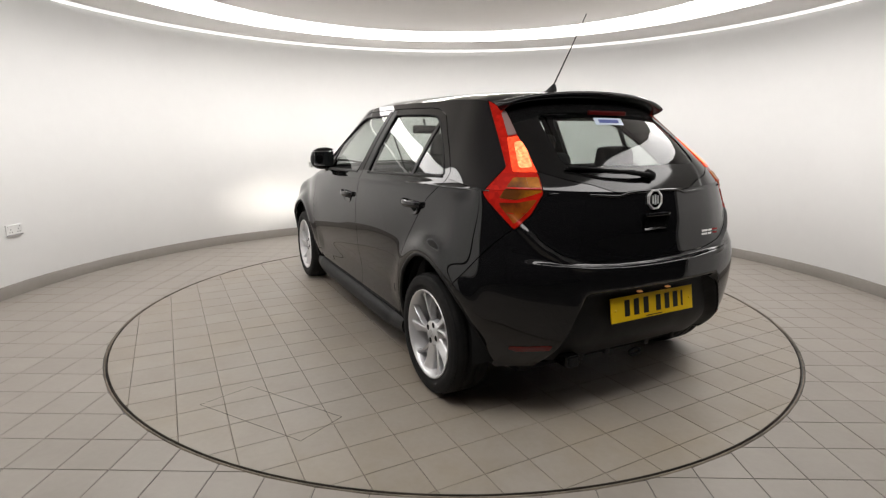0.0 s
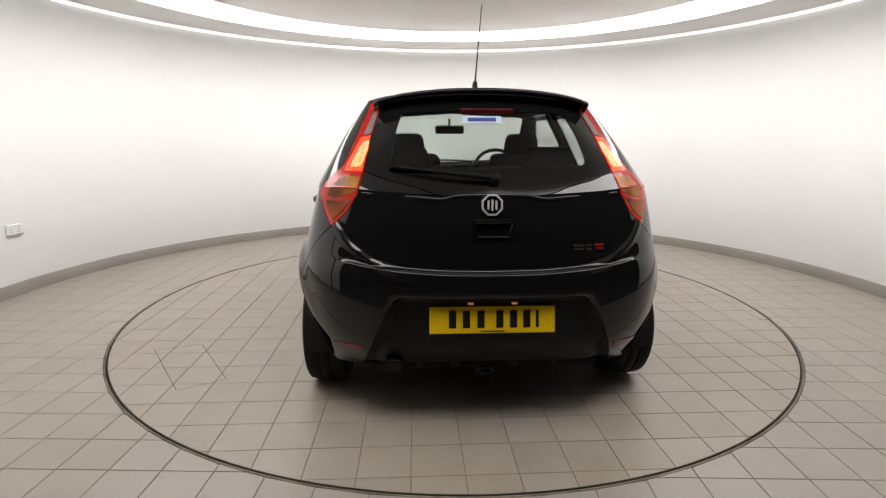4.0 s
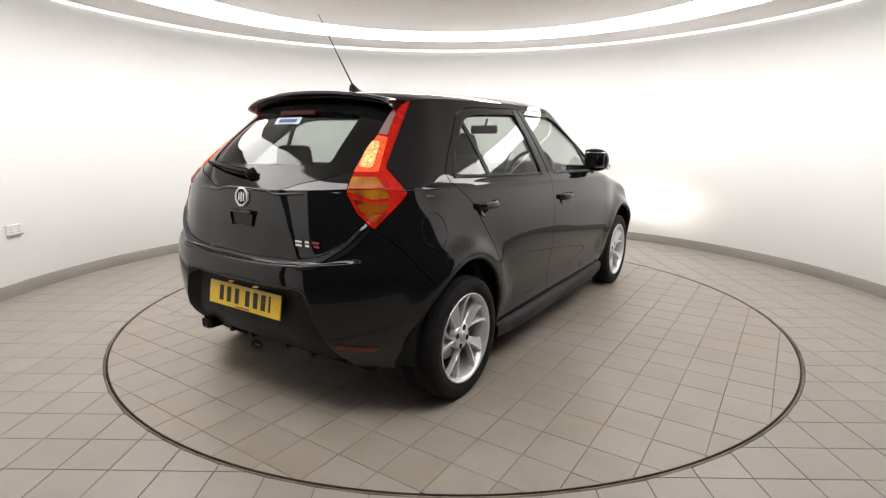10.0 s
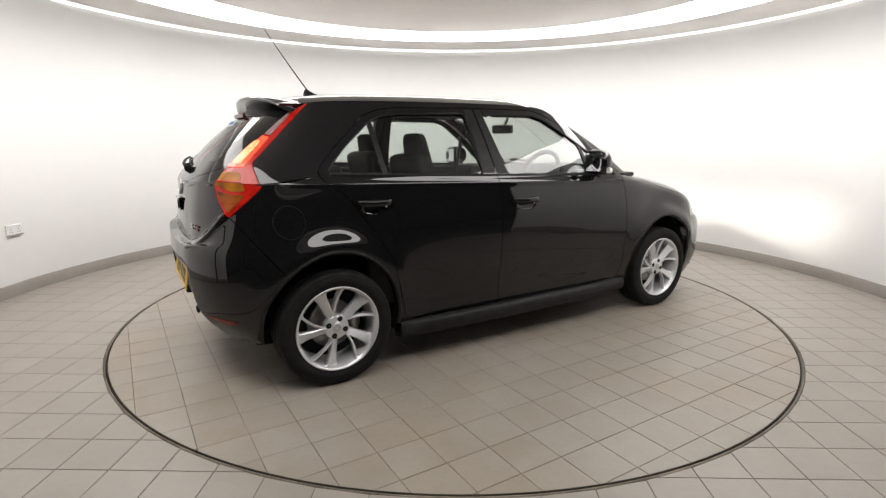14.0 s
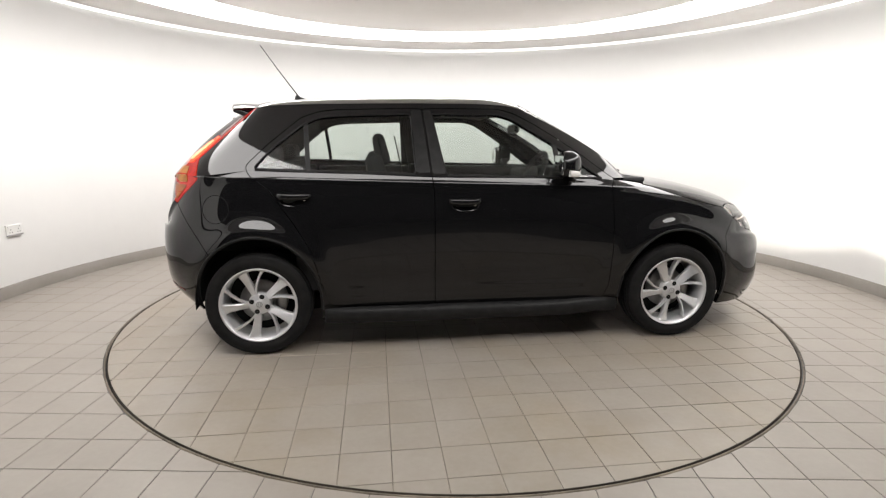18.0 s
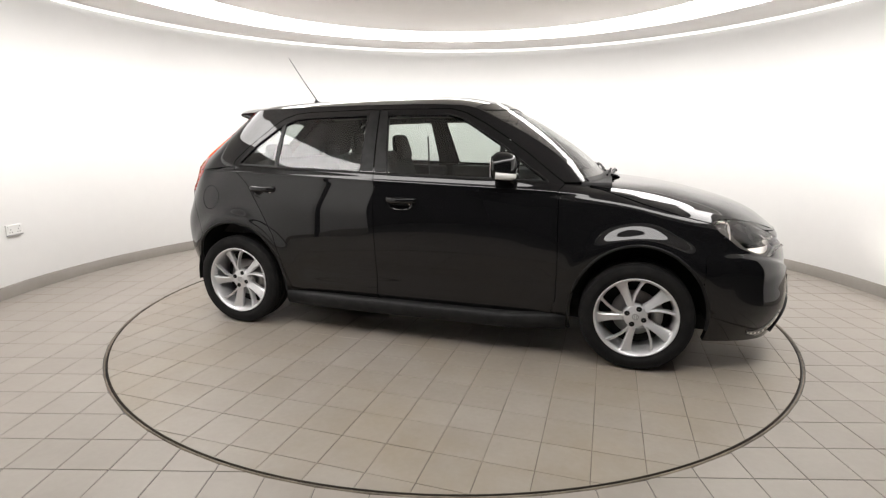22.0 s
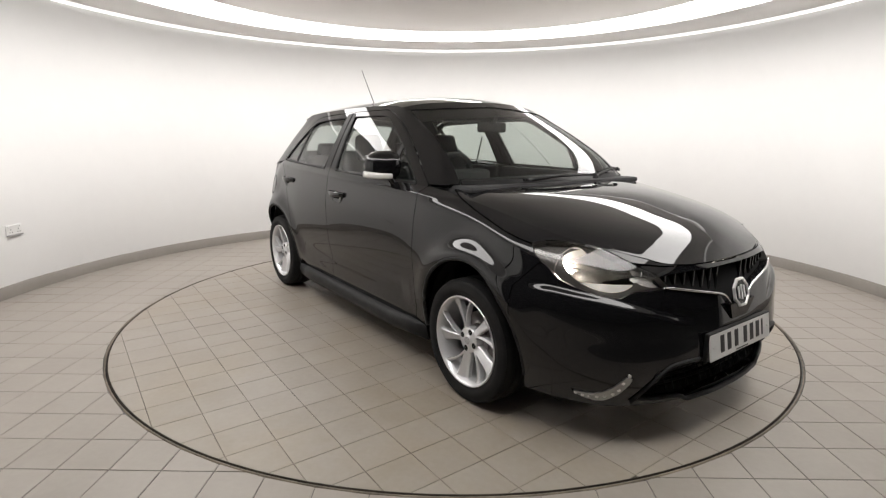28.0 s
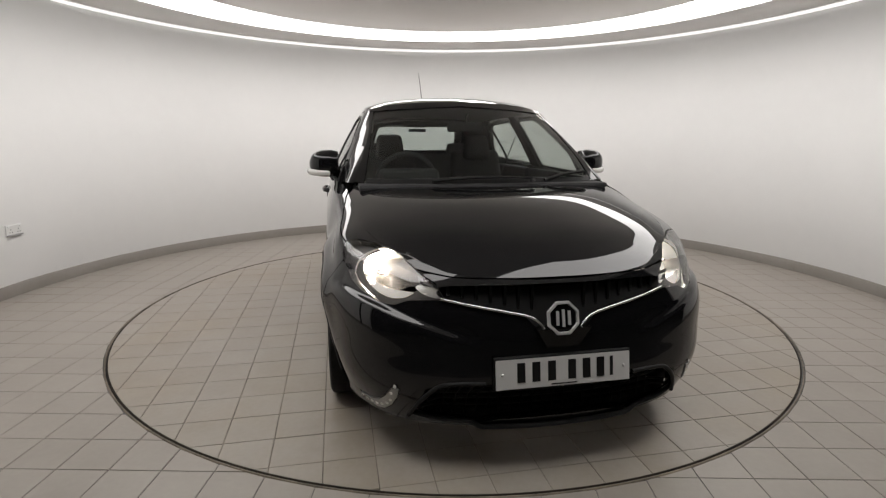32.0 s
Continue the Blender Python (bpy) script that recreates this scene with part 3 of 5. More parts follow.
def shape_flank(G):
    """Presses the swages, flares and recesses into the flank sheet."""
    x, y, z = G[..., 0], G[..., 1], G[..., 2]
    flank = np.clip((1.5 - np.abs(x)) / 0.1, 0, 1)
    for ax in (AXF, AXR):
        r = np.hypot(x - ax, (z - 0.30) * 0.92)
        y = y + (0.016 + 0.027 * np.exp(-((x - ax) / 0.17) ** 2)) * np.exp(-((r - ARCH_R - 0.028) / 0.060) ** 2) * np.clip((z - 0.35) / 0.2, 0, 1) * (y > 0.6)
    door = np.clip((x + 0.85) / 0.1, 0, 1) * np.clip((0.78 - x) / 0.1, 0, 1)
    y = y - 0.010 * door * np.exp(-((z - 0.42) / 0.07) ** 2)
    y = y + 0.006 * door * np.exp(-((z - 0.30) / 0.03) ** 2)
    y = y + 0.004 * flank * np.exp(-((z - (0.985 - 0.028 * (x + 0.25))) / 0.012) ** 2)
    G = np.stack([x, y, z], -1)
    # tail: recessed apron round the number plate
    tail = (x < -1.6)
    half = 0.42 + (0.58 - z) * 0.40
    k = np.clip((half - np.abs(y)) / 0.04, 0, 1) * np.clip((0.605 - z) / 0.025, 0, 1) * tail
    G[..., 0] += 0.050 * k
    zt = np.interp(np.abs(y), [0, .34, .50, .62], [.694, .698, .716, .745])
    k = np.exp(-((z - zt) / 0.016) ** 2) * tail * np.clip((0.68 - np.abs(y)) / 0.1, 0, 1)
    G[..., 0] -= 0.004 * k
    # a crisp shelf along the top of the bumper
    zl = np.interp(np.abs(y), [0, .22, .45, .62], [.698, .702, .722, .738])
    u = np.clip((z - zl) / .05, -1, 1)
    w = tail * np.clip((.70 - np.abs(y)) / .12, 0, 1) * (np.abs(u) < 1)
    G[..., 2] += w * (zl + .05 * np.sign(u) * np.abs(u) ** 1.9 - z)
    # rounded ledge of the bumper that wraps up round the tailgate
    d = sd_poly(np.stack([np.abs(G[..., 1]), G[..., 2]], -1).reshape(-1, 2), round_loop(HATCH_EDGE, .03)).reshape(x.shape)
    k = np.exp(-((d - .020) / .016) ** 2) * tail * np.clip((np.abs(y) - .36) / .12, 0, 1) * np.clip((.93 - z) / .06, 0, 1)
    G[..., 0] -= 0.013 * k
    G[..., 1] += 0.006 * k
    # nose: recessed upper grille and lower intake
    nose = (x > 1.8)
    zl = np.interp(np.abs(y), [.30, .40, .66, .78], [.50, .525, .612, .640])
    d = (z - zl) / 0.03
    k = np.clip(d, 0, 1) ** 2 * (3 - 2 * np.clip(d, 0, 1)) * np.clip((0.14 - (z - zl)) / 0.11, 0, 1) * np.clip((np.abs(y) - 0.30) / 0.1, 0, 1) * (x > 1.62) * np.clip((x - 1.62) / 0.08, 0, 1)
    G[..., 0] -= 0.014 * k
    G[..., 1] -= 0.008 * k
    k = np.clip((0.52 - (np.abs(y) + (0.40 - z) * 0.25)) / 0.03, 0, 1) * np.clip((z - 0.235) / 0.02, 0, 1) * np.clip((0.345 - z) / 0.02, 0, 1) * nose
    G[..., 0] -= 0.05 * k
    return G


def tri_mesh(G):
    nu, nv = G.shape[:2]
    V = G.reshape(-1, 3)
    i, j = np.meshgrid(np.arange(nu - 1), np.arange(nv - 1), indexing="ij")
    a = (i * nv + j).ravel()
    b, c, d = a + nv, a + nv + 1, a + 1
    return V, np.concatenate([np.stack([a, b, c], 1), np.stack([a, c, d], 1)])


SHELL = {"flank": tri_mesh(shape_flank(sheet(A, 460, 120))), "side": tri_mesh(sheet(C, 260, 70)), "roof": tri_mesh(sheet(E_, 120, 50)),
         "screen": tri_mesh(sheet(D_, 80, 60)), "bonnet": tri_mesh(sheet(B_, 140, 70)), "tail": tri_mesh(sheet(F_, 90, 80))}


def view(i, j):
    return lambda poly, r=0.02: (lambda q: (lambda V: sd_poly(V[:, [i, j]], q)))(round_loop(poly, r))


side_poly, end_poly, top_poly = view(0, 2), view(1, 2), view(0, 1)


def skew_poly(poly, r=0.01):
    """Seen along the diagonal of the rear corner."""
    q = round_loop(poly, r)
    return lambda V: sd_poly(np.stack([(V[:, 0] + V[:, 1]) * 0.7071, V[:, 2]], 1), q)


def front_skew(poly, r=0.01):
    """Seen along the diagonal of the front corner."""
    q = round_loop(poly, r)
    return lambda V: sd_poly(np.stack([(V[:, 1] - V[:, 0]) * 0.7071, V[:, 2]], 1), q)


def both(*fs):
    return lambda V: np.max([f(V) for f in fs], 0)


def either(*fs):
    return lambda V: np.min([f(V) for f in fs], 0)


def less(f, g, gap=0.0):
    return lambda V: np.maximum(f(V), gap - g(V))


def half(ax, v, sign):
    return lambda V: sign * (V[:, ax] - v)


def clip_shell(sheets, f, gap=0.002):
    """The part of the shell where f < -gap, as vertices, triangles and shell normals."""
    VV, FF, NN, o = [], [], [], 0
    for key in sheets:
        V, F = SHELL[key]
        fn = np.cross(V[F[:, 1]] - V[F[:, 0]], V[F[:, 2]] - V[F[:, 0]])
        N = np.zeros_like(V)
        for k in range(3):
            np.add.at(N, F[:, k], fn)
        N /= np.maximum(np.linalg.norm(N, axis=1), 1e-12)[:, None]
        val = f(V) + gap
        ins = val <= 0
        cnt = ins[F].sum(1)
        keep = F[cnt == 3]
        verts, norms, tris = [V], [N], [keep]
        made = {}
        extra_v, extra_n, extra_f = [], [], []
        base = len(V)

        def cut(a, b):
            k = (min(a, b), max(a, b))
            if k not in made:
                t = val[k[0]] / (val[k[0]] - val[k[1]])
                made[k] = base + len(extra_v)
                extra_v.append(V[k[0]] * (1 - t) + V[k[1]] * t)
                extra_n.append(N[k[0]] * (1 - t) + N[k[1]] * t)
            return made[k]

        for tri in F[(cnt > 0) & (cnt < 3)]:
            out = []
            for m in range(3):
                a, b = int(tri[m]), int(tri[(m + 1) % 3])
                if ins[a]:
                    out.append(a)
                if ins[a] != ins[b]:
                    out.append(cut(a, b))
            for m in range(1, len(out) - 1):
                extra_f.append((out[0], out[m], out[m + 1]))
        if extra_v:
            verts.append(np.array(extra_v))
            norms.append(np.array(extra_n))
            tris.append(np.array(extra_f))
        V2, N2, F2 = np.concatenate(verts), np.concatenate(norms), np.concatenate(tris)
        used = np.unique(F2)
        back = np.full(len(V2), -1)
        back[used] = np.arange(len(used))
        VV.append(V2[used])
        NN.append(N2[used])
        FF.append(back[F2] + o)
        o += len(used)
    return np.concatenate(VV), np.concatenate(FF), np.concatenate(NN)


def panel(sheets, f, gap=0.002, lift=0.0, edge=0.012, mirror=False, flip=False):
    """A body panel cut from the shell, with its edges folded inwards. mirror: both halves; flip: the left half alone."""
    V, F, N = clip_shell(sheets, f, gap)
    # normals point outward: away from the car's inside
    inner = np.array((0.0, 0.0, 0.7))
    probe = V - inner
    probe[:, 0] = np.where(np.abs(V[:, 0]) > 1.5, probe[:, 0] - 1.2 * np.sign(V[:, 0]), 0)
    if (N * probe).sum() < 0:
        N, F = -N, F[:, ::-1]
    V = V + N * lift
    E = collections.Counter()
    dirs = {}
    key = np.round(V * 5000).astype(np.int64)
    ids = {}
    rep = [ids.setdefault(tuple(k), i) for i, k in enumerate(key)]
    for t in F:
        for m in range(3):
            a, b = rep[t[m]], rep[t[(m + 1) % 3]]
            k = (min(a, b), max(a, b))
            E[k] += 1
            dirs[k] = (a, b)
    verts, faces = [tuple(v) for v in V], [tuple(t) for t in F]
    low = {}

    def pair(i):
        if i not in low:
            low[i] = (len(verts), len(verts) + 1)
            verts.append(tuple(V[i]))
            verts.append(tuple(V[i] - N[i] * edge))
        return low[i]

    for k, c in E.items():
        if c == 1:
            a, b = dirs[k]
            if abs(V[a][1]) < 1e-5 and abs(V[b][1]) < 1e-5:
                continue
            (a0, a1), (b0, b1) = pair(a), pair(b)
            faces.append((b0, a0, a1, b1))
    left = ([(x, -y, z) for x, y, z in verts], [t for t in (g[::-1] for g in faces)])
    right_v = [(x, y, z) for x, y, z in verts]
    # the sheets are built with y > 0, the car's left
    if mirror:
        return weld(merge((right_v, faces), left))
    return (right_v, faces) if flip else left


def weld(m):
    """Joins the two halves along the centre line."""
    vs, fs = m
    ids, mp, out = {}, [], []
    for v in vs:
        if abs(v[1]) < 1e-5:
            k = (round(v[0], 5), round(v[2], 5))
            if k in ids:
                mp.append(ids[k])
                continue
            ids[k] = len(out)
        mp.append(len(out))
        out.append(v)
    return out, [tuple(mp[i] for i in f) for f in fs]


def arch(ax, r=ARCH_R):
    return lambda V: np.where(V[:, 2] < 0.9, np.hypot(V[:, 0] - ax, (V[:, 2] - 0.30) * 0.90) - r, 1.0)


# outlines, in the car's side (x, z), end (y, z) and top (x, y) views
DOOR_R = [(-.243, .262), (-.86, .275), (-.885, .36), (-.955, .62), (-1.035, .755), (-1.17, .95), (-1.285, 1.035), (-1.30, 1.08), (-1.19, 1.19), (-1.00, 1.35), (-.90, 1.385), (-.80, 1.396), (-.36, 1.408), (-.30, 1.405), (-.262, 1.03), (-.25, .95)]
DOOR_F = [(-.243, .262), (.80, .255), (.835, .35), (.838, .60), (.828, .90), (.82, .96), (.86, .995), (.80, 1.035), (.64, 1.155), (.50, 1.247), (.37, 1.325), (.25, 1.385), (.16, 1.408), (-.30, 1.408), (-.262, 1.03), (-.25, .95)]
GLASS_R = [(-1.255, 1.066), (-1.205, 1.125), (-1.136, 1.192), (-.985, 1.312), (-.90, 1.349), (-.80, 1.361), (-.585, 1.368), (-.371, 1.374), (-.353, 1.036)]
GLASS_F = [(-.244, 1.374), (.153, 1.375), (.236, 1.352), (.351, 1.284), (.497, 1.196), (.62, 1.105), (.76, 1.010), (.765, 1.000), (.512, 1.016), (-.177, 1.030)]
LIGHT = [(-.520, 1.412), (-.600, 1.258), (-.672, 1.115), (-.586, 1.010), (-.610, .980), (-.735, .866), (-.800, .930), (-.842, 1.015), (-.815, 1.080), (-.742, 1.190), (-.710, 1.222), (-.612, 1.364)]
HEAD = [(-.592, .816), (-.660, .826), (-.735, .824), (-.860, .806), (-.910, .786), (-1.020, .735), (-1.069, .717), (-1.120, .666), (-.990, .655), (-.937, .632), (-.870, .638), (-.780, .662), (-.700, .692), (-.645, .742), (-.605, .775)]

DF, DR = side_poly(DOOR_F), side_poly(DOOR_R)
GF, GR = side_poly(GLASS_F), side_poly(GLASS_R)
LT = both(skew_poly(LIGHT), half(0, -1.0, 1))
HL = both(front_skew(HEAD), half(0, 1.4, -1))
HATCH = both(end_poly(HATCH_EDGE, .03), half(0, -1.29, 1))
BUMPER_R = both(half(0, -1.40, 1), lambda V: (V[:, 0] + 1.691 - (0.855 - V[:, 2]) * 0.733) * 0.8, half(2, .90, 1))
BUMPER_R = either(BUMPER_R, both(half(0, -1.54, 1), half(2, .64, 1)))
BUMPER_F = both(half(0, 1.40, -1), lambda V: np.maximum(1.655 - (0.745 - V[:, 2]) * 0.80, 1.575) - V[:, 0])
BONNET = both(side_poly([(.94, .990), (1.00, .978), (1.09, .954), (1.264, .898), (1.45, .846), (1.585, .815), (1.64, .80), (1.80, .775), (1.86, .762), (1.97, .738), (2.10, .728), (2.10, 1.3), (.90, 1.3)], 0.0), half(0, .93, -1))
GRILLE = both(end_poly([(-.2, .716), (.30, .712), (.40, .708), (.455, .700), (.435, .668), (.33, .655), (.20, .628), (.14, .608), (.095, .560), (.07, .535), (-.2, .535)], .01), half(0, 1.85, -1))
INTAKE = both(end_poly([(-.2, .362), (.38, .364), (.445, .354), (.50, .30), (.545, .212), (.30, .196), (.22, .212), (-.2, .216)], .015), half(0, 1.8, -1))
FOG = both(front_skew([(-.765, .250), (-.80, .223), (-.86, .206), (-.90, .212), (-.948, .248), (-.985, .298), (-.996, .328), (-.968, .332), (-.928, .288), (-.89, .260), (-.85, .246), (-.80, .248)], .006), half(0, 1.5, -1))
APRON = both(end_poly([(-.2, .60), (.37, .597), (.43, .555), (.485, .43), (.55, .26), (-.2, .26)], .03), half(0, -1.6, 1))
REFLECT = both(skew_poly([(-.915, .385), (-.73, .368), (-.722, .352), (-.76, .342), (-.90, .356)], .006), half(0, -1.5, 1))
REAR_PANE = end_poly([(-.2, 1.352), (.30, 1.350), (.375, 1.338), (.40, 1.25), (.412, 1.14), (.39, 1.122), (-.2, 1.115)], .02)
BAND = end_poly([(-.2, 1.45), (.50, 1.45), (.535, 1.10), (.42, 1.062), (.33, 1.045), (.24, 1.015), (.17, 1.004), (-.2, 1.004)], .02)
ALL = lambda V: V[:, 0] * 0 - 1
R_DIV = side_poly([(-.988, 1.36), (-.966, 1.36), (-.940, 1.03), (-.962, 1.03)], 0)
F_DIV = side_poly([(.478, 1.25), (.502, 1.25), (.520, .99), (.496, .99)], 0)
PIL_R = side_poly([(-.368, 1.40), (-.304, 1.40), (-.266, 1.040), (-.350, 1.040)], .004)
PIL_F = side_poly([(-.296, 1.40), (-.247, 1.40), (-.180, 1.034), (-.258, 1.034)], .004)


def mir(y, flip):
    return y if flip else -y


def shell_y(x, z, inset=0.0):
    """Half-width of the flank at a side-view point."""
    V = SHELL["flank"][0] if z < 1.0 else SHELL["side"][0]
    i = np.argmin((V[:, 0] - x) ** 2 + (V[:, 2] - z) ** 2)
    return float(V[i, 1]) - inset


def ring_loop(loop, r, n=6):
    return tube(loop, r, n, closed=True)


def side_loop(poly, flip, lift=0.0, r=0.02):
    """An outline of the side view laid on the greenhouse."""
    out = []
    for x, z in round_loop(poly, r):
        V = SHELL["side"][0]
        i = np.argmin((V[:, 0] - x) ** 2 + (V[:, 2] - z) ** 2)
        out.append((x, mir(float(V[i, 1]) + lift, flip), z))
    return out


def handle_set(door, x, z, flip):
    y = shell_y(x, z)
    s = 1 if flip else -1
    cup = lathe([(.001, .0012), (.45, .0016), (.75, .003), (.93, .0075), (1.0, .0085), (1.05, .006), (1.08, -.002)], 36)
    cup = ([(math.copysign(abs(a) ** .8, a) * .076 + x, s * (y + b - .0006), math.copysign(abs(c) ** .85, c) * .035 + z - .014) for a, b, c in cup[0]], cup[1])
    part("handle_cup", cup, M["paint"], door, "gloss black recessed cup behind the handle", True)
    # flat dark disc over the cup paints in the shade behind the handle
    part("cup_shade", ([(math.copysign(abs(a) ** .8, a) * .060 + x, s * (y + b + .0025), math.copysign(abs(c) ** .85, c) * .020 + z - .012) for a, b, c in lathe([(.001, .0), (1.0, .0)], 28)[0]], lathe([(.001, .0), (1.0, .0)], 28)[1]), M["under"], door, "dark disc laid in for the shade behind the handle", True)
    pts = [(x - .084, s * (y + .002), z + .009), (x - .078, s * (y + .016), z + .010), (x - .03, s * (y + .030), z + .008), (x + .03, s * (y + .030), z + .008), (x + .078, s * (y + .016), z + .010), (x + .084, s * (y + .002), z + .009)]
    part("handle", tube(curve_through(pts, 18), 0.0100, 10, flat=1.75), M["paint"], door, "gloss black pull handle", True)
    part("handle_lock", lathe([(.001, .004), (.006, .003), (.007, 0)], 16), M["chrome"], door, "", True, at=pose(x + .058, s * (y + .006), z - .012, 0, 0, 0 if s > 0 else 180))


def wing_mirror(flip):
    s = 1 if flip else -1
    prof = []
    for u in np.linspace(0, 1, 13):
        # from the inner end to the tip: centre, half-depth and half-height of the housing
        y = .775 + .17 * u
        k = math.sqrt(max(0.0, 1 - (max(0, u - .45) / .56) ** 2.6)) * (0.85 + 0.15 * min(1, u / .25))
        cx, cz, dx, dz = .525 - .025 * u, 1.090 - .008 * u, .078 * k, .080 * k
        row = []
        for a in np.linspace(0, 2 * math.pi, 28, endpoint=False):
            c, q = math.cos(a), math.sin(a)
            ex = (abs(c) ** .75) * (1 if c > 0 else -1) * (1.15 if c > 0 else 0.55)
            row.append((cx + dx * ex, s * y, cz + dz * (abs(q) ** .8) * (1 if q > 0 else -1)))
        prof.append(row)
    n = 28
    vs = [p for r in prof for p in r]
    fs = [(i * n + j, i * n + (j + 1) % n, (i + 1) * n + (j + 1) % n, (i + 1) * n + j) for i in range(12) for j in range(n)]
    fs += [tuple(range(n)), tuple(range(12 * n, 13 * n))]
    m = part("wing_mirror", (vs, fs), M["paint"], car, "gloss black door mirror with white indicator", True)
    part("mirror_glass", box(.006, .140, .110, .473, s * .855, 1.086, .0028), M["mirror"], m, "mirror glass")
    ind = [(.588, s * .828, 1.035), (.590, s * .85, 1.034), (.578, s * .90, 1.034), (.545, s * .938, 1.038), (.505, s * .950, 1.042)]
    part("indicator", tube(curve_through(ind, 14), 0.011, 10, flat=1.7), M["repeater"], m, "clear indicator lens along the foot of the mirror", True)
    arm = [(.60, s * .772, .965), (.575, s * .790, .992), (.555, s * .812, 1.022), (.545, s * .83, 1.05)]
    part("mirror_arm", tube(curve_through(arm, 8), [.034, .034, .033, .032, .031, .030, .030, .030], 10, flat=.62), M["gloss_black"], m, "", True)


for flip in (False, True):
    k = dict(flip=flip)
    s = 1 if flip else -1
    for f, g, div, pil, which in ((DF, GF, F_DIV, PIL_F, "front"), (DR, GR, R_DIV, PIL_R, "rear")):
        door = part("door", panel(("flank", "side"), less(less(less(f, g), arch(AXR)), arch(AXF)), edge=0.03, **k), M["paint"], car, "closed gloss black " + which + " door", True)
        poly = GLASS_F if which == "front" else GLASS_R
        xd = .50 if which == "front" else -.962
        main = (lambda V, d=div, c=xd: np.maximum(d(V) * 0 - 1, (V[:, 0] - c + (V[:, 2] - 1.2) * .077) * (1 if c > 0 else -1)))
        rest = (lambda V, c=xd: -(V[:, 0] - c + (V[:, 2] - 1.2) * .077) * (1 if c > 0 else -1))
        part("window", panel(("side",), both(g, main), gap=-0.003, lift=-0.007, edge=0.003, **k), M["glass"], door, "clear side window", True)
        part("quarter_window", panel(("side",), both(g, rest), gap=-0.003, lift=-0.007, edge=0.003, **k), M["glass"], door, "small fixed corner window", True)
        part("window_bar", panel(("side",), both(div, g), gap=-0.002, lift=-0.002, edge=0.012, **k), M["black_plastic"], door, "black divider bar", True)
        part("pillar_trim", panel(("side",), pil, lift=0.0018, edge=0.004, **k), M["black_plastic"], door, "satin black pillar strip", True)
        part("window_seal", ring_loop(side_loop(poly, flip, -.001), .0045), M["black_plastic"], door, "black rubber window seal", True)
        belt = [p for p in poly if p[1] < 1.07]
        belt = sorted(belt)
        xs = np.linspace(belt[0][0] + .01, belt[-1][0] - .005, 16)
        zs = np.interp(xs, [p[0] for p in belt], [p[1] for p in belt])
        part("belt_strip", tube([(x, mir(shell_y(x, max(z - .004, 1.001)) + .003, flip), z - .006) for x, z in zip(xs, zs)], .007, 6), M["black_plastic"], door, "black waist strip below the glass", True)
        if which == "front":
            handle_set(door, -.073, .872, flip)
        else:
            handle_set(door, -1.035, .907, flip)
        # inner door trim
        x0, x1 = (-.23, .80) if which == "front" else (-1.05, -.28)
        part("door_trim", box(x1 - x0, .05, .66, (x0 + x1) / 2, s * .735, .68, .02), M["trim"], door, "dark inner door lining")
    part("front_wing", panel(("flank",), less(less(less(less(less(half(0, .75, -1), DF), BUMPER_F), HL), BONNET), arch(AXF)), **k), M["paint"], car, "gloss black front wing", True)
    body = part("body_side", panel(("flank", "side"), less(less(less(less(less(less(either(half(0, -.26, 1), half(2, 1.0, -1)), DF), DR), HATCH), BUMPER_R), LT), arch(AXR)), edge=0.02, **k), M["paint"], car, "gloss black rear quarter and roof pillars", True)
    line = [(x, 1.0155 + .004 * (x < -1.5)) for x in np.linspace(-1.585, -1.125, 18)]
    W = SHELL["flank"][0]
    line = [(x, mir(float(W[np.argmin((W[:, 0] - x) ** 2 + (W[:, 2] - z) ** 2), 1]), flip), z) for x, z in line]
    part("shoulder_crease", tube(line, .0034, 8), M["paint"], body, "sharp shoulder crease", True)
    sill = part("sill", panel(("flank",), less(less(less(less(lambda V: np.where((V[:, 0] > AXR) & (V[:, 0] < AXF), V[:, 2] - 0.285, 1.0), arch(AXR)), arch(AXF)), DF), DR), edge=0.02, **k), M["paint"], car, "", True)
    xs = np.linspace(AXR + .365, AXF - .365, 12)
    skirt = ([], [])
    prof = [(.805, .262), (.834, .256), (.848, .240), (.854, .212), (.846, .178), (.826, .164), (.76, .160)]
    for i, x in enumerate(xs):
        e = 1.0 if 1 < i < 10 else .992 if 0 < i < 11 else .965
        skirt[0].extend((x, s * y * e, z + .012 * (i > 9)) for y, z in prof)
    n = len(prof)
    for i in range(11):
        skirt[1].extend((i * n + j, i * n + j + 1, (i + 1) * n + j + 1, (i + 1) * n + j) for j in range(n - 1))
    skirt[1].append(tuple(range(n)))
    skirt[1].append(tuple(range(11 * n, 12 * n)))
    part("side_skirt", skirt, M["apron"], sill, "satin black side skirt", True)
    for ax in (AXF, AXR):
        # satin lip and inner liner of each wheel arch
        lin = lathe([(ARCH_R + .002, .80), (ARCH_R + .012, .70), (ARCH_R + .012, .52), (.05, .52)], 40, "y", (-.08, math.pi + .08))
        part("arch_liner", ([(x + ax, s * y, z / .90 + .30) for x, y, z in lin[0]], lin[1]), M["under"], car, "black wheel arch liner", True)
        lip = []
        for a in np.linspace(-.12, math.pi + .08, 40):
            x, z = ax + math.cos(a) * (ARCH_R + .001), .30 + math.sin(a) * (ARCH_R + .001) / .90
            V = SHELL["flank"][0]
            i = np.argmin((V[:, 0] - x) ** 2 + (V[:, 2] - z) ** 2)
            lip.append((x, mir(float(V[i, 1]) - .006, flip), z))
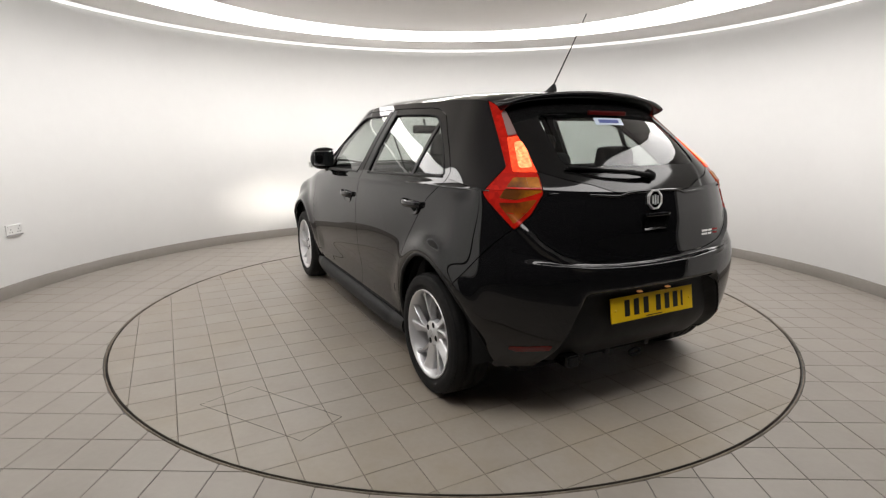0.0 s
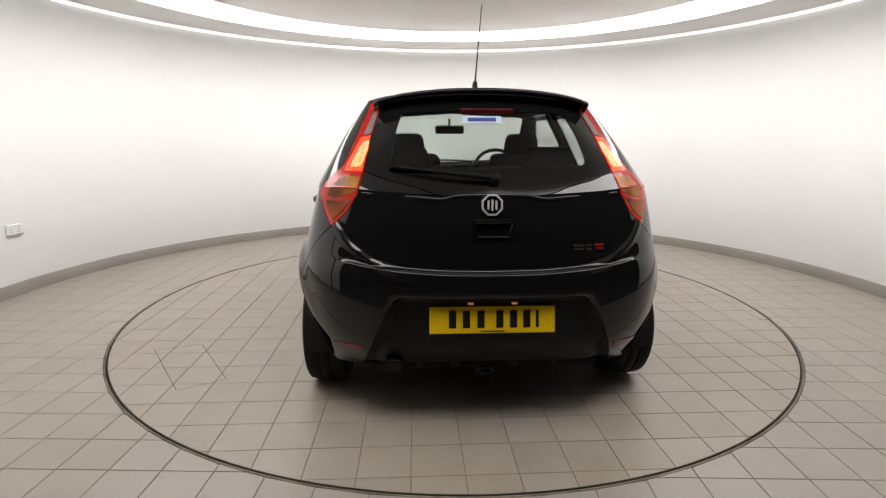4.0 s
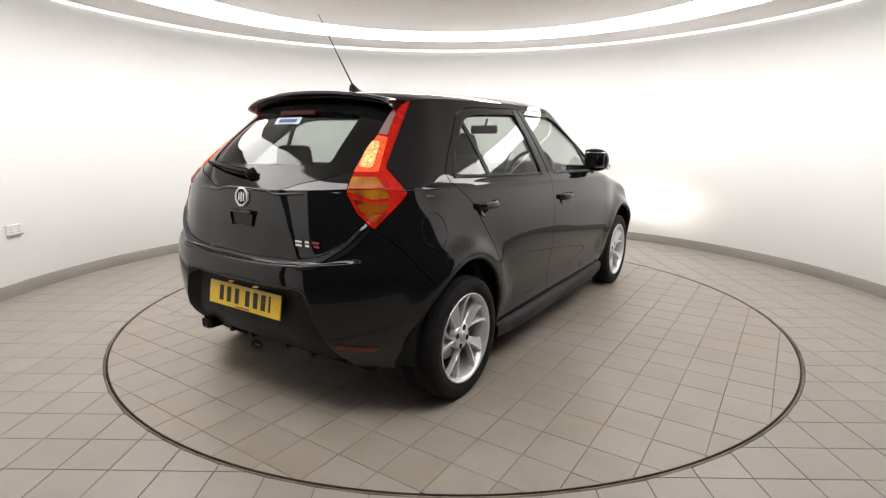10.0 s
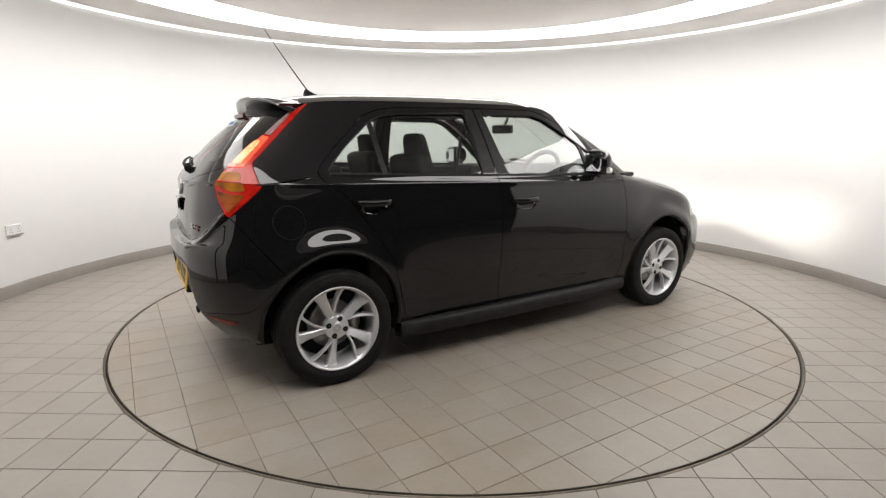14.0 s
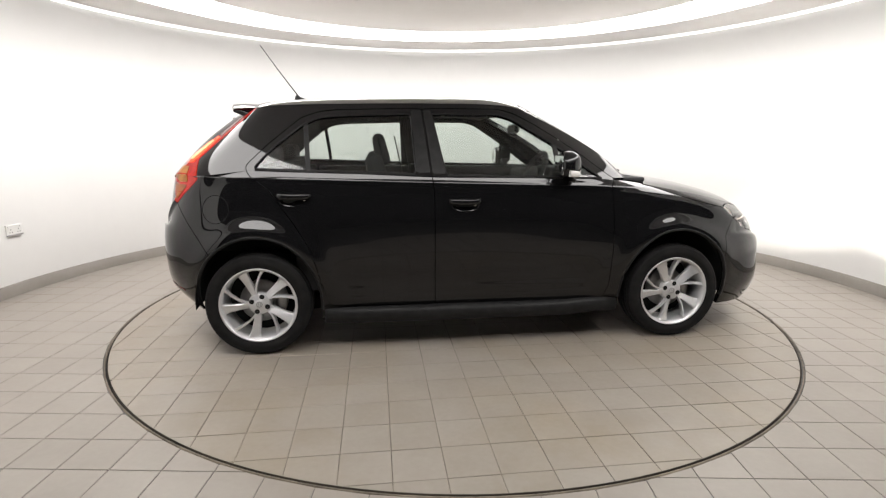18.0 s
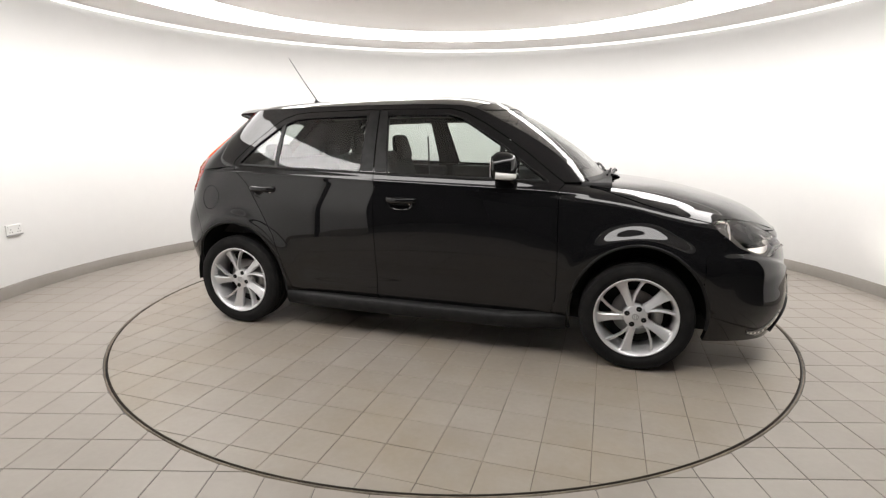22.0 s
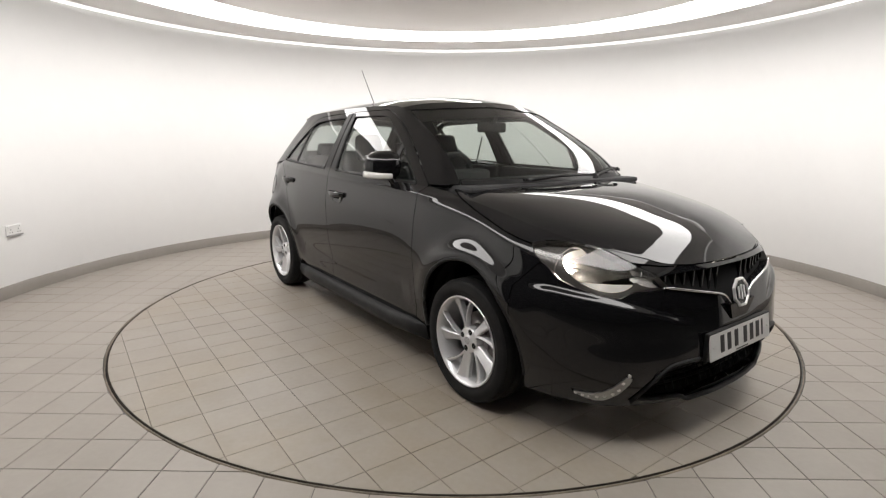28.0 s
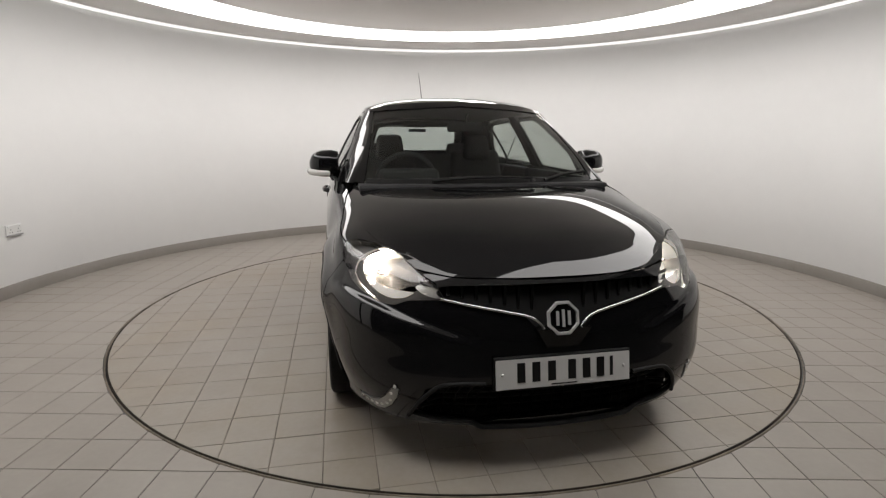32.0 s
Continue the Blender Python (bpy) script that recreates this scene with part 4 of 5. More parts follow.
        part("arch_lip", tube(lip, .010, 8), M["apron"], car, "satin black wheel arch edge", True)
    # tail lamp in its coloured fields
    tl = part("tail_light", panel(("flank", "side", "tail", "roof"), LT, lift=0.001, edge=.02, **k), M["red_strip"], car, "lit red and amber boomerang tail lamp", True)
    LIT = skew_poly([(-.806, 1.094), (-.704, 1.094), (-.648, 1.235), (-.704, 1.246), (-.742, 1.196)], .006)
    CLEAR = skew_poly([(-.700, 1.252), (-.650, 1.243), (-.598, 1.345), (-.606, 1.366)], .004)
    AMB = skew_poly([(-.836, 1.018), (-.812, 1.076), (-.712, 1.074), (-.660, .990), (-.735, .985)], .006)
    LOW = skew_poly([(-.822, .992), (-.74, .975), (-.662, .974), (-.672, .955), (-.735, .890), (-.784, .938)], .006)
    for nm, fn, m, lab in (("lit_lamp", LIT, "red_lit", "glowing red lamp"), ("clear_lamp", CLEAR, "pink_lamp", "clear reversing lamp tinged pink"), ("amber_lamp", AMB, "amber", "amber indicator field"), ("lower_lamp", LOW, "smoked", "smoked amber lower field")):
        part(nm, panel(("flank", "side", "tail"), both(fn, LT), gap=.001, lift=0.004, edge=.004, **k), M[m], tl, lab, True)
    CORE = skew_poly([(-.785, 1.112), (-.728, 1.108), (-.682, 1.215), (-.715, 1.222), (-.750, 1.180)], .014)
    part("lamp_core", panel(("side", "tail"), CORE, gap=.001, lift=0.006, edge=.003, **k), M["lamp_core"], tl, "bright bulb behind the red lens", True)
    for z0, z1 in ((1.028, 1.034), (.930, .934)):
        BAR = lambda V, a=z0, b=z1: np.maximum(a - V[:, 2], V[:, 2] - b)
        part("lens_rib", panel(("flank", "side", "tail"), both(BAR, AMB if z0 > 1 else LOW), gap=0, lift=.006, edge=.003, **k), M["red_strip"], tl, "", True)
    LTX = lambda V: LT(V) - .035
    part("lamp_lining", panel(("side", "tail", "flank"), both(LTX, half(0, -1.15, 1), half(2, .98, -1)), gap=0, lift=-.028, edge=.0, **k), M["trim"], car, "dark cabin lining behind the tail lamp", True)
    part("pillar_lining", panel(("side",), less(less(both(half(0, -1.02, 1), half(0, -1.60, -1)), GR, .01), LT, -.02), gap=0, lift=-.022, edge=.0, **k), M["trim"], car, "dark rear pillar lining", True)
    # headlamp: clear lens over a deep bright housing
    hl = part("headlight", panel(("flank", "bonnet"), HL, lift=0.001, edge=.004, **k), M["lens"], car, "lit clear headlamp", True)
    hv, hf, hn = clip_shell(("flank", "bonnet"), HL, -.003)
    cen = hv.mean(0)
    if (hn * (hv - np.array((1.2, 0, .5)))).sum() < 0:
        hn = -hn
    inner = hv + (cen - hv) * 0.12 + np.array((-.155, -.042, -.005))
    bowl = [(x, mir(y, flip), z) for x, y, z in inner]
    part("lamp_housing", (bowl, [tuple(t) for t in hf]), M["lamp_house"], hl, "bronze-grey lamp housing", True)
    wallv, wallf = panel(("flank", "bonnet"), HL, gap=-.002, edge=.10, **k)
    inside = HL(np.abs(np.array(wallv)) * np.array((1, 1, 1)))
    keep = [f for f in wallf if len(f) == 4 and max(inside[f[0]], inside[f[1]]) > -.005]
    part("lamp_surround", (wallv, keep), M["lamp_grey"], hl, "grey lamp surround", False)
    lc = Vector((1.704, s * .622, .709))
    tilt = pose(*lc, 0, 90, 0)
    beam = pose(*lc, 0, 99, 0) @ Matrix.Diagonal((.55, 1.2, 1, 1))
    bowl = [(r, r * r / .20 - .048) for r in np.linspace(.010, .088, 8)]
    part("reflector", lathe(bowl, 22, "z"), M["reflector"], hl, "faceted reflector bowl, given a glow for the bulb's light", False, at=tilt @ Matrix.Diagonal((1, 1.2, 1, 1)))
    part("bulb", lathe([(.011, -.034), (.0135, -.026), (.0135, -.012), (.0125, -.004)], 24, "z"), M["glow"], hl, "glowing white bulb", True, at=tilt)
    part("bulb_shield", lathe([(.0125, -.005), (.0125, .030), (.0138, .030), (.0138, -.005)], 24, "z"), M["lamp_house"], hl, "", True, at=beam)
    part("beam_source", lathe([(.0005, -.010), (.0105, -.010), (.0105, -.016)], 20, "z"), M["bulb"], hl, "bright heart of the bulb", True, at=beam)
    RIM = lambda V: np.minimum(np.hypot((V[:, 1] - .618) / 1.3, V[:, 2] - .735) - .078, np.hypot((V[:, 1] - .478) / 2.2, V[:, 2] - .697 - (V[:, 1] - .478) * .25) - .022)
    part("lamp_mask", panel(("flank", "bonnet"), less(HL, RIM), gap=.001, lift=-.034, edge=.0, **k), M["lamp_grey"], hl, "grey inner mask of the headlamp", True)
    # added self-glowing sheet covers the dark gap under the bowl
    part("lower_reflector", panel(("flank",), both(HL, lambda V: np.hypot((V[:, 1] - .60) / 1.5, V[:, 2] - .735) - .085, half(2, .690, 1)), gap=0, lift=-.045, edge=.0, **k), M["reflector"], hl, "added warm glowing sheet across the foot of the lamp", True)
    TIP = lambda V: np.hypot((V[:, 1] - .478) / 2.2, V[:, 2] - .697 - (V[:, 1] - .478) * .25) - .024
    part("indicator_lamp", panel(("flank", "bonnet"), both(TIP, HL), gap=0, lift=-.046, edge=.0, **k), M["repeater"], hl, "pale inner indicator lamp", True)
    part("indicator_fin", box(.004, .052, .012, 1.948, s * .468, .704, .001), M["chrome"], hl, "bright fin across the indicator", at=Matrix.Translation((1.948, s * .468, .704)) @ pose(0, 0, 0, 35 * s, 0, -42 * s) @ Matrix.Translation((-1.978, -s * .468, -.704)))
    fog = part("daytime_lamp", panel(("flank",), FOG, lift=.004, edge=.012, **k), M["drl"], car, "crescent daytime running lamp, unlit", True)
    W = SHELL["flank"][0]
    W = W[(W[:, 0] > 1.6) & (W[:, 2] < .45)]
    row = curve_through(np.array([(-.785, .238, 0), (-.86, .228, 0), (-.92, .252, 0), (-.982, .335, 0)]), 9)
    for q in range(9):
        c = W[np.argmin(((W[:, 1] - W[:, 0]) * .7071 - row[q][0]) ** 2 + (W[:, 2] - row[q][1]) ** 2)]
        part("led_cell", lathe([(.0075, .0), (.0065, .0015), (.001, .0022)], 14, "z"), M["repeater"], fog, "", True, at=pose(c[0] + .003, s * (c[1] + .003), c[2], 0, 90, 45 * s))
    part("reflector_strip", panel(("flank",), REFLECT, lift=.003, edge=.006, **k), M["red_lens"], car, "red bumper reflector", True)
    part("door_pillar", panel(("side",), side_poly([(-.372, 1.425), (-.243, 1.425), (-.175, 1.02), (-.355, 1.02)], .004), gap=0, lift=-.020, edge=0, **k), M["trim"], car, "dark inner lining of the middle pillar", True)
    part("pillar_foot", box(.16, .02, .80, -.27, s * .752, .62, .005), M["under"], car)
    wing_mirror(flip)

# panels across the car
bon = part("bonnet", panel(("bonnet", "flank"), less(BONNET, HL), mirror=True), M["paint"], car, "gloss black bonnet", True)
roof = part("roof", panel(("roof",), less(ALL, LT), edge=.01, mirror=True), M["paint"], car, "gloss black roof", True)
SCREEN = lambda V: np.maximum(np.abs(V[:, 1]) - (.545 + (1.415 - V[:, 2]) * .255), V[:, 2] - 1.5)
part("windscreen", panel(("screen",), SCREEN, gap=-.006, lift=-.004, edge=.004, mirror=True), M["glass"], car, "clear windscreen", True)
for flip in (False, True):
    part("screen_pillar", panel(("screen",), less(ALL, SCREEN), gap=-.001, edge=.03, flip=flip), M["paint"], car, "gloss black windscreen pillar", True)
part("screen_header", panel(("screen",), lambda V: 1.432 - V[:, 2] - .06 * np.abs(V[:, 1]), gap=0, lift=.001, edge=.004, mirror=True), M["gloss_black"], car, "black band at the top of the windscreen", True)
part("cowl", panel(("screen",), lambda V: np.maximum(V[:, 2] - 1.022, np.abs(V[:, 1]) - .635), gap=0, lift=.002, edge=.03, mirror=True), M["black_plastic"], car, "black cowl below the windscreen", True)
hatch = part("tailgate", panel(("flank", "tail"), less(less(HATCH, LT), both(BAND, half(2, 1.0, -1))), mirror=True), M["paint"], car, "closed gloss black tailgate", True)
part("window_band", panel(("flank", "tail"), less(less(both(BAND, HATCH), LT), REAR_PANE), lift=-.001, edge=.006, mirror=True), M["gloss_black"], hatch, "black surround of the rear window", True)
part("rear_window", panel(("tail",), REAR_PANE, gap=-0.004, lift=-0.006, edge=.003, mirror=True), M["rear_glass"], hatch, "clear heated rear window", True)
rb = part("rear_bumper", panel(("flank",), less(less(less(less(BUMPER_R, HATCH), LT), arch(AXR)), APRON), mirror=True), M["paint"], car, "gloss black rear bumper", True)
part("apron", panel(("flank",), APRON, lift=-.004, edge=.01, mirror=True), M["apron"], rb, "satin black lower apron", True)
fb = part("front_bumper", panel(("flank",), less(less(less(less(less(less(both(BUMPER_F, half(2, .745, 1)), HL), BONNET), GRILLE), INTAKE), FOG), arch(AXF)), edge=.03, mirror=True), M["paint"], car, "gloss black front bumper", True)

# upper grille: dark recess, upright slats, bright lower trim
gr = part("upper_grille", panel(("flank",), GRILLE, gap=-.004, lift=-.035, edge=.0, mirror=True), M["under"], car, "narrow black upper grille", True)
for i in range(-8, 9):
    y = i * .051
    if abs(y) < .07:
        continue
    zt, zb = .714 - .02 * max(0, abs(y) - .3), np.interp(abs(y), [.09, .14, .20, .33, .44], [.575, .615, .632, .658, .672])
    x = np.interp(abs(y), [0, .2, .43], [2.045, 2.034, 1.985])
    part("grille_slat", box(.03, .012, zt - zb - .006, x - .020, y, (zt + zb) / 2, .003), M["gloss_black"], gr)
trim = [(.44, .668), (.33, .648), (.20, .622), (.130, .606), (.098, .590), (.062, .545), (.045, .527), (.0, .520)]
loop = [(y, z) for y, z in trim] + [(-y, z) for y, z in trim[-2::-1]]


def nose_x(y, z, lift=0.0):
    V = SHELL["flank"][0]
    W = V[V[:, 0] > 1.7]
    i = np.argmin((W[:, 1] - abs(y)) ** 2 + (W[:, 2] - z) ** 2)
    return float(W[i, 0]) + lift


def tail_x(y, z, lift=0.0):
    V = np.concatenate([SHELL["flank"][0], SHELL["tail"][0]])
    W = V[V[:, 0] < -1.2]
    i = np.argmin((W[:, 1] - abs(y)) ** 2 + (W[:, 2] - z) ** 2)
    return float(W[i, 0]) - lift


pts = curve_through(np.array([(nose_x(y, z, .004), y, z) for y, z in loop]), 60)
part("grille_trim", tube(pts, .0055, 8), M["chrome"], gr, "bright lower grille trim", True)
snout = [(nose_x(0, .53, .004), y, z) for y, z in ((-.105, .562), (-.062, .492), (.062, .492), (.105, .562))]
part("snout", (lambda v: (v, [(0, 1, 2, 3), (4, 7, 6, 5), (0, 4, 5, 1), (1, 5, 6, 2), (2, 6, 7, 3), (3, 7, 4, 0)]))([(x + (.006 if z < .5 else .012), y, z) for x, y, z in snout] + [(x - .03, y, z) for x, y, z in snout]), M["gloss_black"], fb, "black pointed panel under the emblem")

# lower intake
it = part("lower_intake", panel(("flank",), INTAKE, gap=-.004, lift=-.05, edge=.0, mirror=True), M["under"], car, "wide black lower intake", True)
for z in (.250, .275, .300, .325):
    w = np.interp(z, [.23, .345], [.53, .42])
    row = [(nose_x(y, z, -.022), y, z) for y in np.linspace(-w, w, 17)]
    part("intake_bar", tube(row, .0055, 6), M["black_plastic"], it, "", True)
for i in range(-10, 11):
    y = i * .042
    row = [(nose_x(y, z, -.026), y + (z - .29) * .25, z) for z in (.225, .29, .352)]
    part("intake_rib", tube(row, .004, 6), M["black_plastic"], it, "", True)
lip = [(nose_x(y, .185, .006), y, float(np.interp(abs(y), [0, .30, .335, .47, .545], [.178, .180, .203, .209, .222]))) for y in np.linspace(-.545, .545, 61)]
edge = [(y, z) for y, z in ((-.555, .205), (-.505, .305), (-.448, .358), (-.38, .368), (-.29, .366))]
for q in (1, -1):
    part("intake_frame", tube(curve_through(np.array([(nose_x(y, z, .002), q * y, z) for y, z in edge]), 24), .0085, 8), M["apron"], fb, "satin black edge of the lower intake", True)
part("splitter", tube(lip, .013, 8, flat=.7), M["black_plastic"], fb, "satin black front splitter lip", True)


def plate(x, z0, tilt, mat_name, label, sgn):
    """A number plate; its characters are plain bars."""
    at = pose(x, 0, z0, 0, tilt, 0 if sgn > 0 else 180)
    p = part("number_plate", box(.006, .520, .111, 0, 0, 0, .002), M[mat_name], car, label, at=at)
    xs = [-.165, -.108, -.048, .030, .087, .142, .186]
    for i, y in enumerate(xs):
        w = .012 if i == 6 else .030
        part("character_bar", box(.0016, w, .072, .0036, y, .003), M["ink"], p)
    part("maker_bar", box(.0012, .10, .0045, .0034, 0, -.047), M["ink"], p)
    for y in (-.235, .235):
        part("plate_screw", lathe([(.001, .0035), (.0055, .003), (.0065, 0)], 12, "x"), M[mat_name], p, "", True, at=pose(.003, y, 0))
    return p


plate(-1.866, .503, -9.5, "plate_yellow", "yellow rear number plate, characters shown as bars", -1)
plate(2.115, .407, -8.5, "plate_white", "white front number plate, characters shown as bars", 1)
part("plate_backing", box(.02, .53, .12, 2.100, 0, .407, .006), M["black_plastic"], fb, at=None)
for y in (-.09, .09):
    part("plate_lamp", box(.016, .024, .006, -1.864, y, .572, .002), M["plate_glow"], rb, "small glowing number plate lamp")


def emblem(x, y, z, r, sgn, tilt, owner):
    """An eight-sided bright emblem, drawn as plain shapes."""
    at = pose(x, y, z, 0, tilt, 0 if sgn > 0 else 180)
    b = part("emblem", lathe([(r * .80, .004), (r * .84, .010), (r * .97, .009), (r, .0)], 8, "x"), M["emblem"], owner, "bright eight-sided emblem", False, at=at @ pose(0, 0, 0, 22.5))
    part("emblem_field", lathe([(.0005, .003), (r * .82, .004)], 8, "x"), M["gloss_black"], b, "", False)
    for bx_ in (-.34, 0, .34):
        w, h, bz_ = .17, .95 - abs(bx_) * .5, 0
        part("emblem_bar", box(.004, w * r, h * r, .007, bx_ * r, bz_ * r, .0012), M["emblem"], b, at=pose(0, 0, 0, -22.5))


emblem(2.090, -.004, .598, .066, 1, -14, gr)
emblem(tail_x(0, .972, .001), .006, .972, .047, -1, -6, hatch)

# tailgate fittings
hx = tail_x(0, .876)
part("handle_recess", (lambda v: (v, [(0, 1, 2, 3), (0, 4, 5, 1), (1, 5, 6, 2), (2, 6, 7, 3), (3, 7, 4, 0)]))([(hx - .002, y, z) for y, z in ((-.075, .905), (.075, .905), (.062, .850), (-.062, .850))] + [(hx - .010, y, z) for y, z in ((-.085, .912), (.085, .912), (.070, .842), (-.070, .842))]), M["gloss_black"], hatch, "dark tailgate handle recess")
part("tailgate_handle", box(.022, .15, .016, hx - .006, 0, .908, .006), M["paint"], hatch, "gloss black tailgate grip")
for y0, w, m in ((-.355, .042, "chrome"), (-.400, .026, "chrome"), (-.442, .044, "badge_red")):
    for dz in (.008, -.008):
        part("badge_bar", box(.004, w, .010, tail_x(y0, .80, .001), y0, .798 + dz, .001), M[m], hatch, "small bright badge bar" if m == "chrome" else "small dark red badge bar", at=None)
ridge = [(tail_x(y, z, -.002), y, z) for y, z in ((-.53, 1.012), (-.30, 1.000), (-.20, .995), (-.155, 1.006), (-.06, 1.010), (.06, 1.010), (.155, 1.006), (.20, .995), (.30, 1.000), (.53, 1.012))]
part("tailgate_ridge", tube(curve_through(np.array(ridge), 50), .007, 8), M["paint"], hatch, "gloss black crease below the rear window", True)
wa = [(tail_x(y, z, d), y, z) for y, z, d in ((-.01, 1.075, .02), (.10, 1.088, .034), (.25, 1.103, .034), (.41, 1.118, .026))]
wp = part("rear_wiper", tube(curve_through(np.array(wa), 14), [.013, .013, .012, .011, .010, .009, .008, .008, .007, .007, .006, .006, .006, .005], 8), M["wiper"], hatch, "black rear wiper parked across the glass", True)
part("wiper_boss", lathe([(.001, .032), (.020, .028), (.026, .010), (.030, 0)], 20, "x"), M["wiper"], wp, "", True, at=pose(tail_x(0, 1.07), -.005, 1.072, 0, 0, 180))
part("wiper_blade", tube([(tail_x(y, 1.098 + .03 * (y - .05), .010), y, 1.092 + .05 * (y - .05)) for y in np.linspace(.06, .42, 8)], .006, 6), M["wiper"], wp, "", True)
stx = tail_x(0, 1.31, -.012)
st = part("sticker", box(.0015, .175, .040, stx, .017, 1.314, .0), M["sticker"], hatch, "pale blue sticker inside the rear window", at=None)
st.data.transform(Matrix.Translation((stx, .017, 1.314)) @ Euler((0, radians(38), 0)).to_matrix().to_4x4() @ Matrix.Translation((-stx, -.017, -1.314)))
sb = part("sticker_bar", box(.0016, .125, .020, stx - .0012, .017, 1.314, .0), M["sticker_ink"], st, "navy bar for the sticker's wording")
sb.data.transform(Matrix.Translation((stx, .017, 1.314)) @ Euler((0, radians(38), 0)).to_matrix().to_4x4() @ Matrix.Translation((-stx, -.017, -1.314)))

# roof spoiler with high brake lamp
rows = []
for y in np.linspace(-.502, .502, 41):
    q = abs(y) / .502
    xr, zr = -1.478 + .075 * q ** 2, 1.455 - .045 * q ** 2.2 - .012 * q ** 10
    xf = -1.335 + .06 * q ** 2
    zf = 1.4505 - .050 * q ** 2.1
    e = .032 - .004 * q
    rows.append([(xf + .05, y, zf + .006), (xf, y, zf + .006), ((xf + xr) / 2, y, (zf + zr) / 2 + .006), (xr + .008, y, zr + .001), (xr, y, zr - .007), (xr + .004, y, zr - .016), (xr + .03, y, zr - e), (xf - .02, y, zf - .045 - .01 * q), (xf + .05, y, zf - .03)])
n = 9
sp = ([p for r in rows for p in r], [(i * n + j, i * n + (j + 1) % n, (i + 1) * n + (j + 1) % n, (i + 1) * n + j) for i in range(40) for j in range(n)] + [tuple(range(n)), tuple(range(40 * n, 41 * n))])
spoiler = part("roof_spoiler", sp, M["paint"], car, "gloss black roof spoiler", True)
part("brake_light", box(.016, .24, .022, tail_x(0, 1.352, .001), -.01, 1.354, .005), M["red_dark"], spoiler, "dark red high brake lamp")

# aerial
ae = part("aerial", tube([(-1.092, 0, 1.515), (-1.21, 0, 1.675), (-1.322, 0, 1.835)], [.0042, .003, .0018], 8), M["black_plastic"], car, "thin black roof aerial", True)
base_v = []
for x, w, z in ((-1.02, .002, 1.490), (-1.05, .012, 1.497), (-1.08, .018, 1.510), (-1.098, .014, 1.522), (-1.108, .010, 1.515), (-1.118, .006, 1.490)):
    base_v += [(x, -w, 1.484), (x, -w * .7, z), (x, w * .7, z), (x, w, 1.484)]
part("aerial_base", (base_v, [(4 * i + j, 4 * i + j + 1, 4 * i + 5 + j, 4 * i + 4 + j) for i in range(5) for j in range(3)] + [(20, 21, 22, 23)]), M["black_plastic"], ae, "", True)

# fuel flap, on the right
part("fuel_flap", ring_loop([(-1.462 + .072 * math.cos(a), -shell_y(-1.462 + .072 * math.cos(a), .845 + .076 * math.sin(a)) - .0004, .845 + .076 * math.sin(a)) for a in np.linspace(0, 2 * math.pi, 48, endpoint=False)], .0018, 5), M["under"], car, "round fuel flap seam", True)

# tailpipe
tp = part("tailpipe", box(.10, .07, .055, -1.765, .41, .285, .012), M["gloss_black"], car, "square black tailpipe")
part("tailpipe_mouth", box(.006, .052, .038, -1.817, .41, .285, .006), M["under"], tp)
part("tailpipe_rim", ring_loop([(-1.816, .41 + a, .285 + b) for a, b in round_loop([(-.032, -.024), (.032, -.024), (.032, .024), (-.032, .024)], .012)], .0022), M["black_plastic"], tp, "worn steel rim", True)
part("tow_eye", ring_loop([(-1.80, .02 + .035 * math.cos(a), .250 + .014 * math.sin(a)) for a in np.linspace(0, 6.283, 20, endpoint=False)], .007), M["under"], rb, "", True)
for y in (-.30, -.12, .14, .30):
    part("diffuser_fin", box(.10, .028, .04, -1.70, y, .262, .008), M["black_plastic"], rb)

# front wipers
for pts_, lab in ((((1.085, -.30, 1.006), (1.10, -.05, 1.022), (1.105, .235, 1.018)), "black windscreen wiper"), (((1.035, .33, 1.000), (1.01, .46, 1.03), (.985, .60, 1.042)), "black windscreen wiper")):
    P = [np.array(p) for p in pts_]
    w = part("windscreen_wiper", tube(curve_through(np.array(P) + np.array((.012, 0, .012)), 12), [.010] * 4 + [.008] * 4 + [.006] * 4, 8), M["black_plastic"], car, lab, True)
    part("wiper_blade", tube(curve_through(np.array(P) + np.array((-.015, 0, .012)), 12), .007, 6), M["rubber"], w, "", True)
    part("wiper_pivot", lathe([(.001, .02), (.014, .016), (.018, 0)], 16, "z"), M["black_plastic"], w, "", True, at=pose(P[-1][0] + .012, P[-1][1], P[-1][2] - .006))

# underbody and cabin
part("floor_pan", box(3.3, 1.10, .10, .05, 0, .215, .03), M["under"], car)
part("floor_side", box(1.80, 1.54, .10, .0, 0, .235, .03), M["under"], car)
part("bulkhead", box(.30, 1.44, .62, .86, 0, .60, .05), M["under"], car)
part("engine_bay", box(.70, .86, .36, 1.36, 0, .53, .05), M["under"], car)
part("boot_floor", box(.75, 1.06, .35, -1.38, 0, .48, .05), M["under"], car)
for s in (1, -1):
    part("boot_side", box(.55, .06, .45, -1.33, s * .60, .80, .02), M["trim"], car)
part("headlining", (lambda g: ([(x, y, z - .035) for x, y, z in g[0]], g[1]))(panel(("roof",), ALL, gap=.0, edge=0, mirror=True)), M["headlining"], car, "pale grey roof lining", True)
dash = part("dashboard", box(.42, 1.40, .20, .78, 0, .900, .06, 3), M["trim"], car, "black dashboard")
part("dash_top", box(.40, 1.36, .03, .90, 0, .985, .014), M["trim"], dash)
part("binnacle", box(.16, .36, .10, .60, -.36, 1.005, .04, 3), M["trim"], dash, "hooded instrument binnacle")
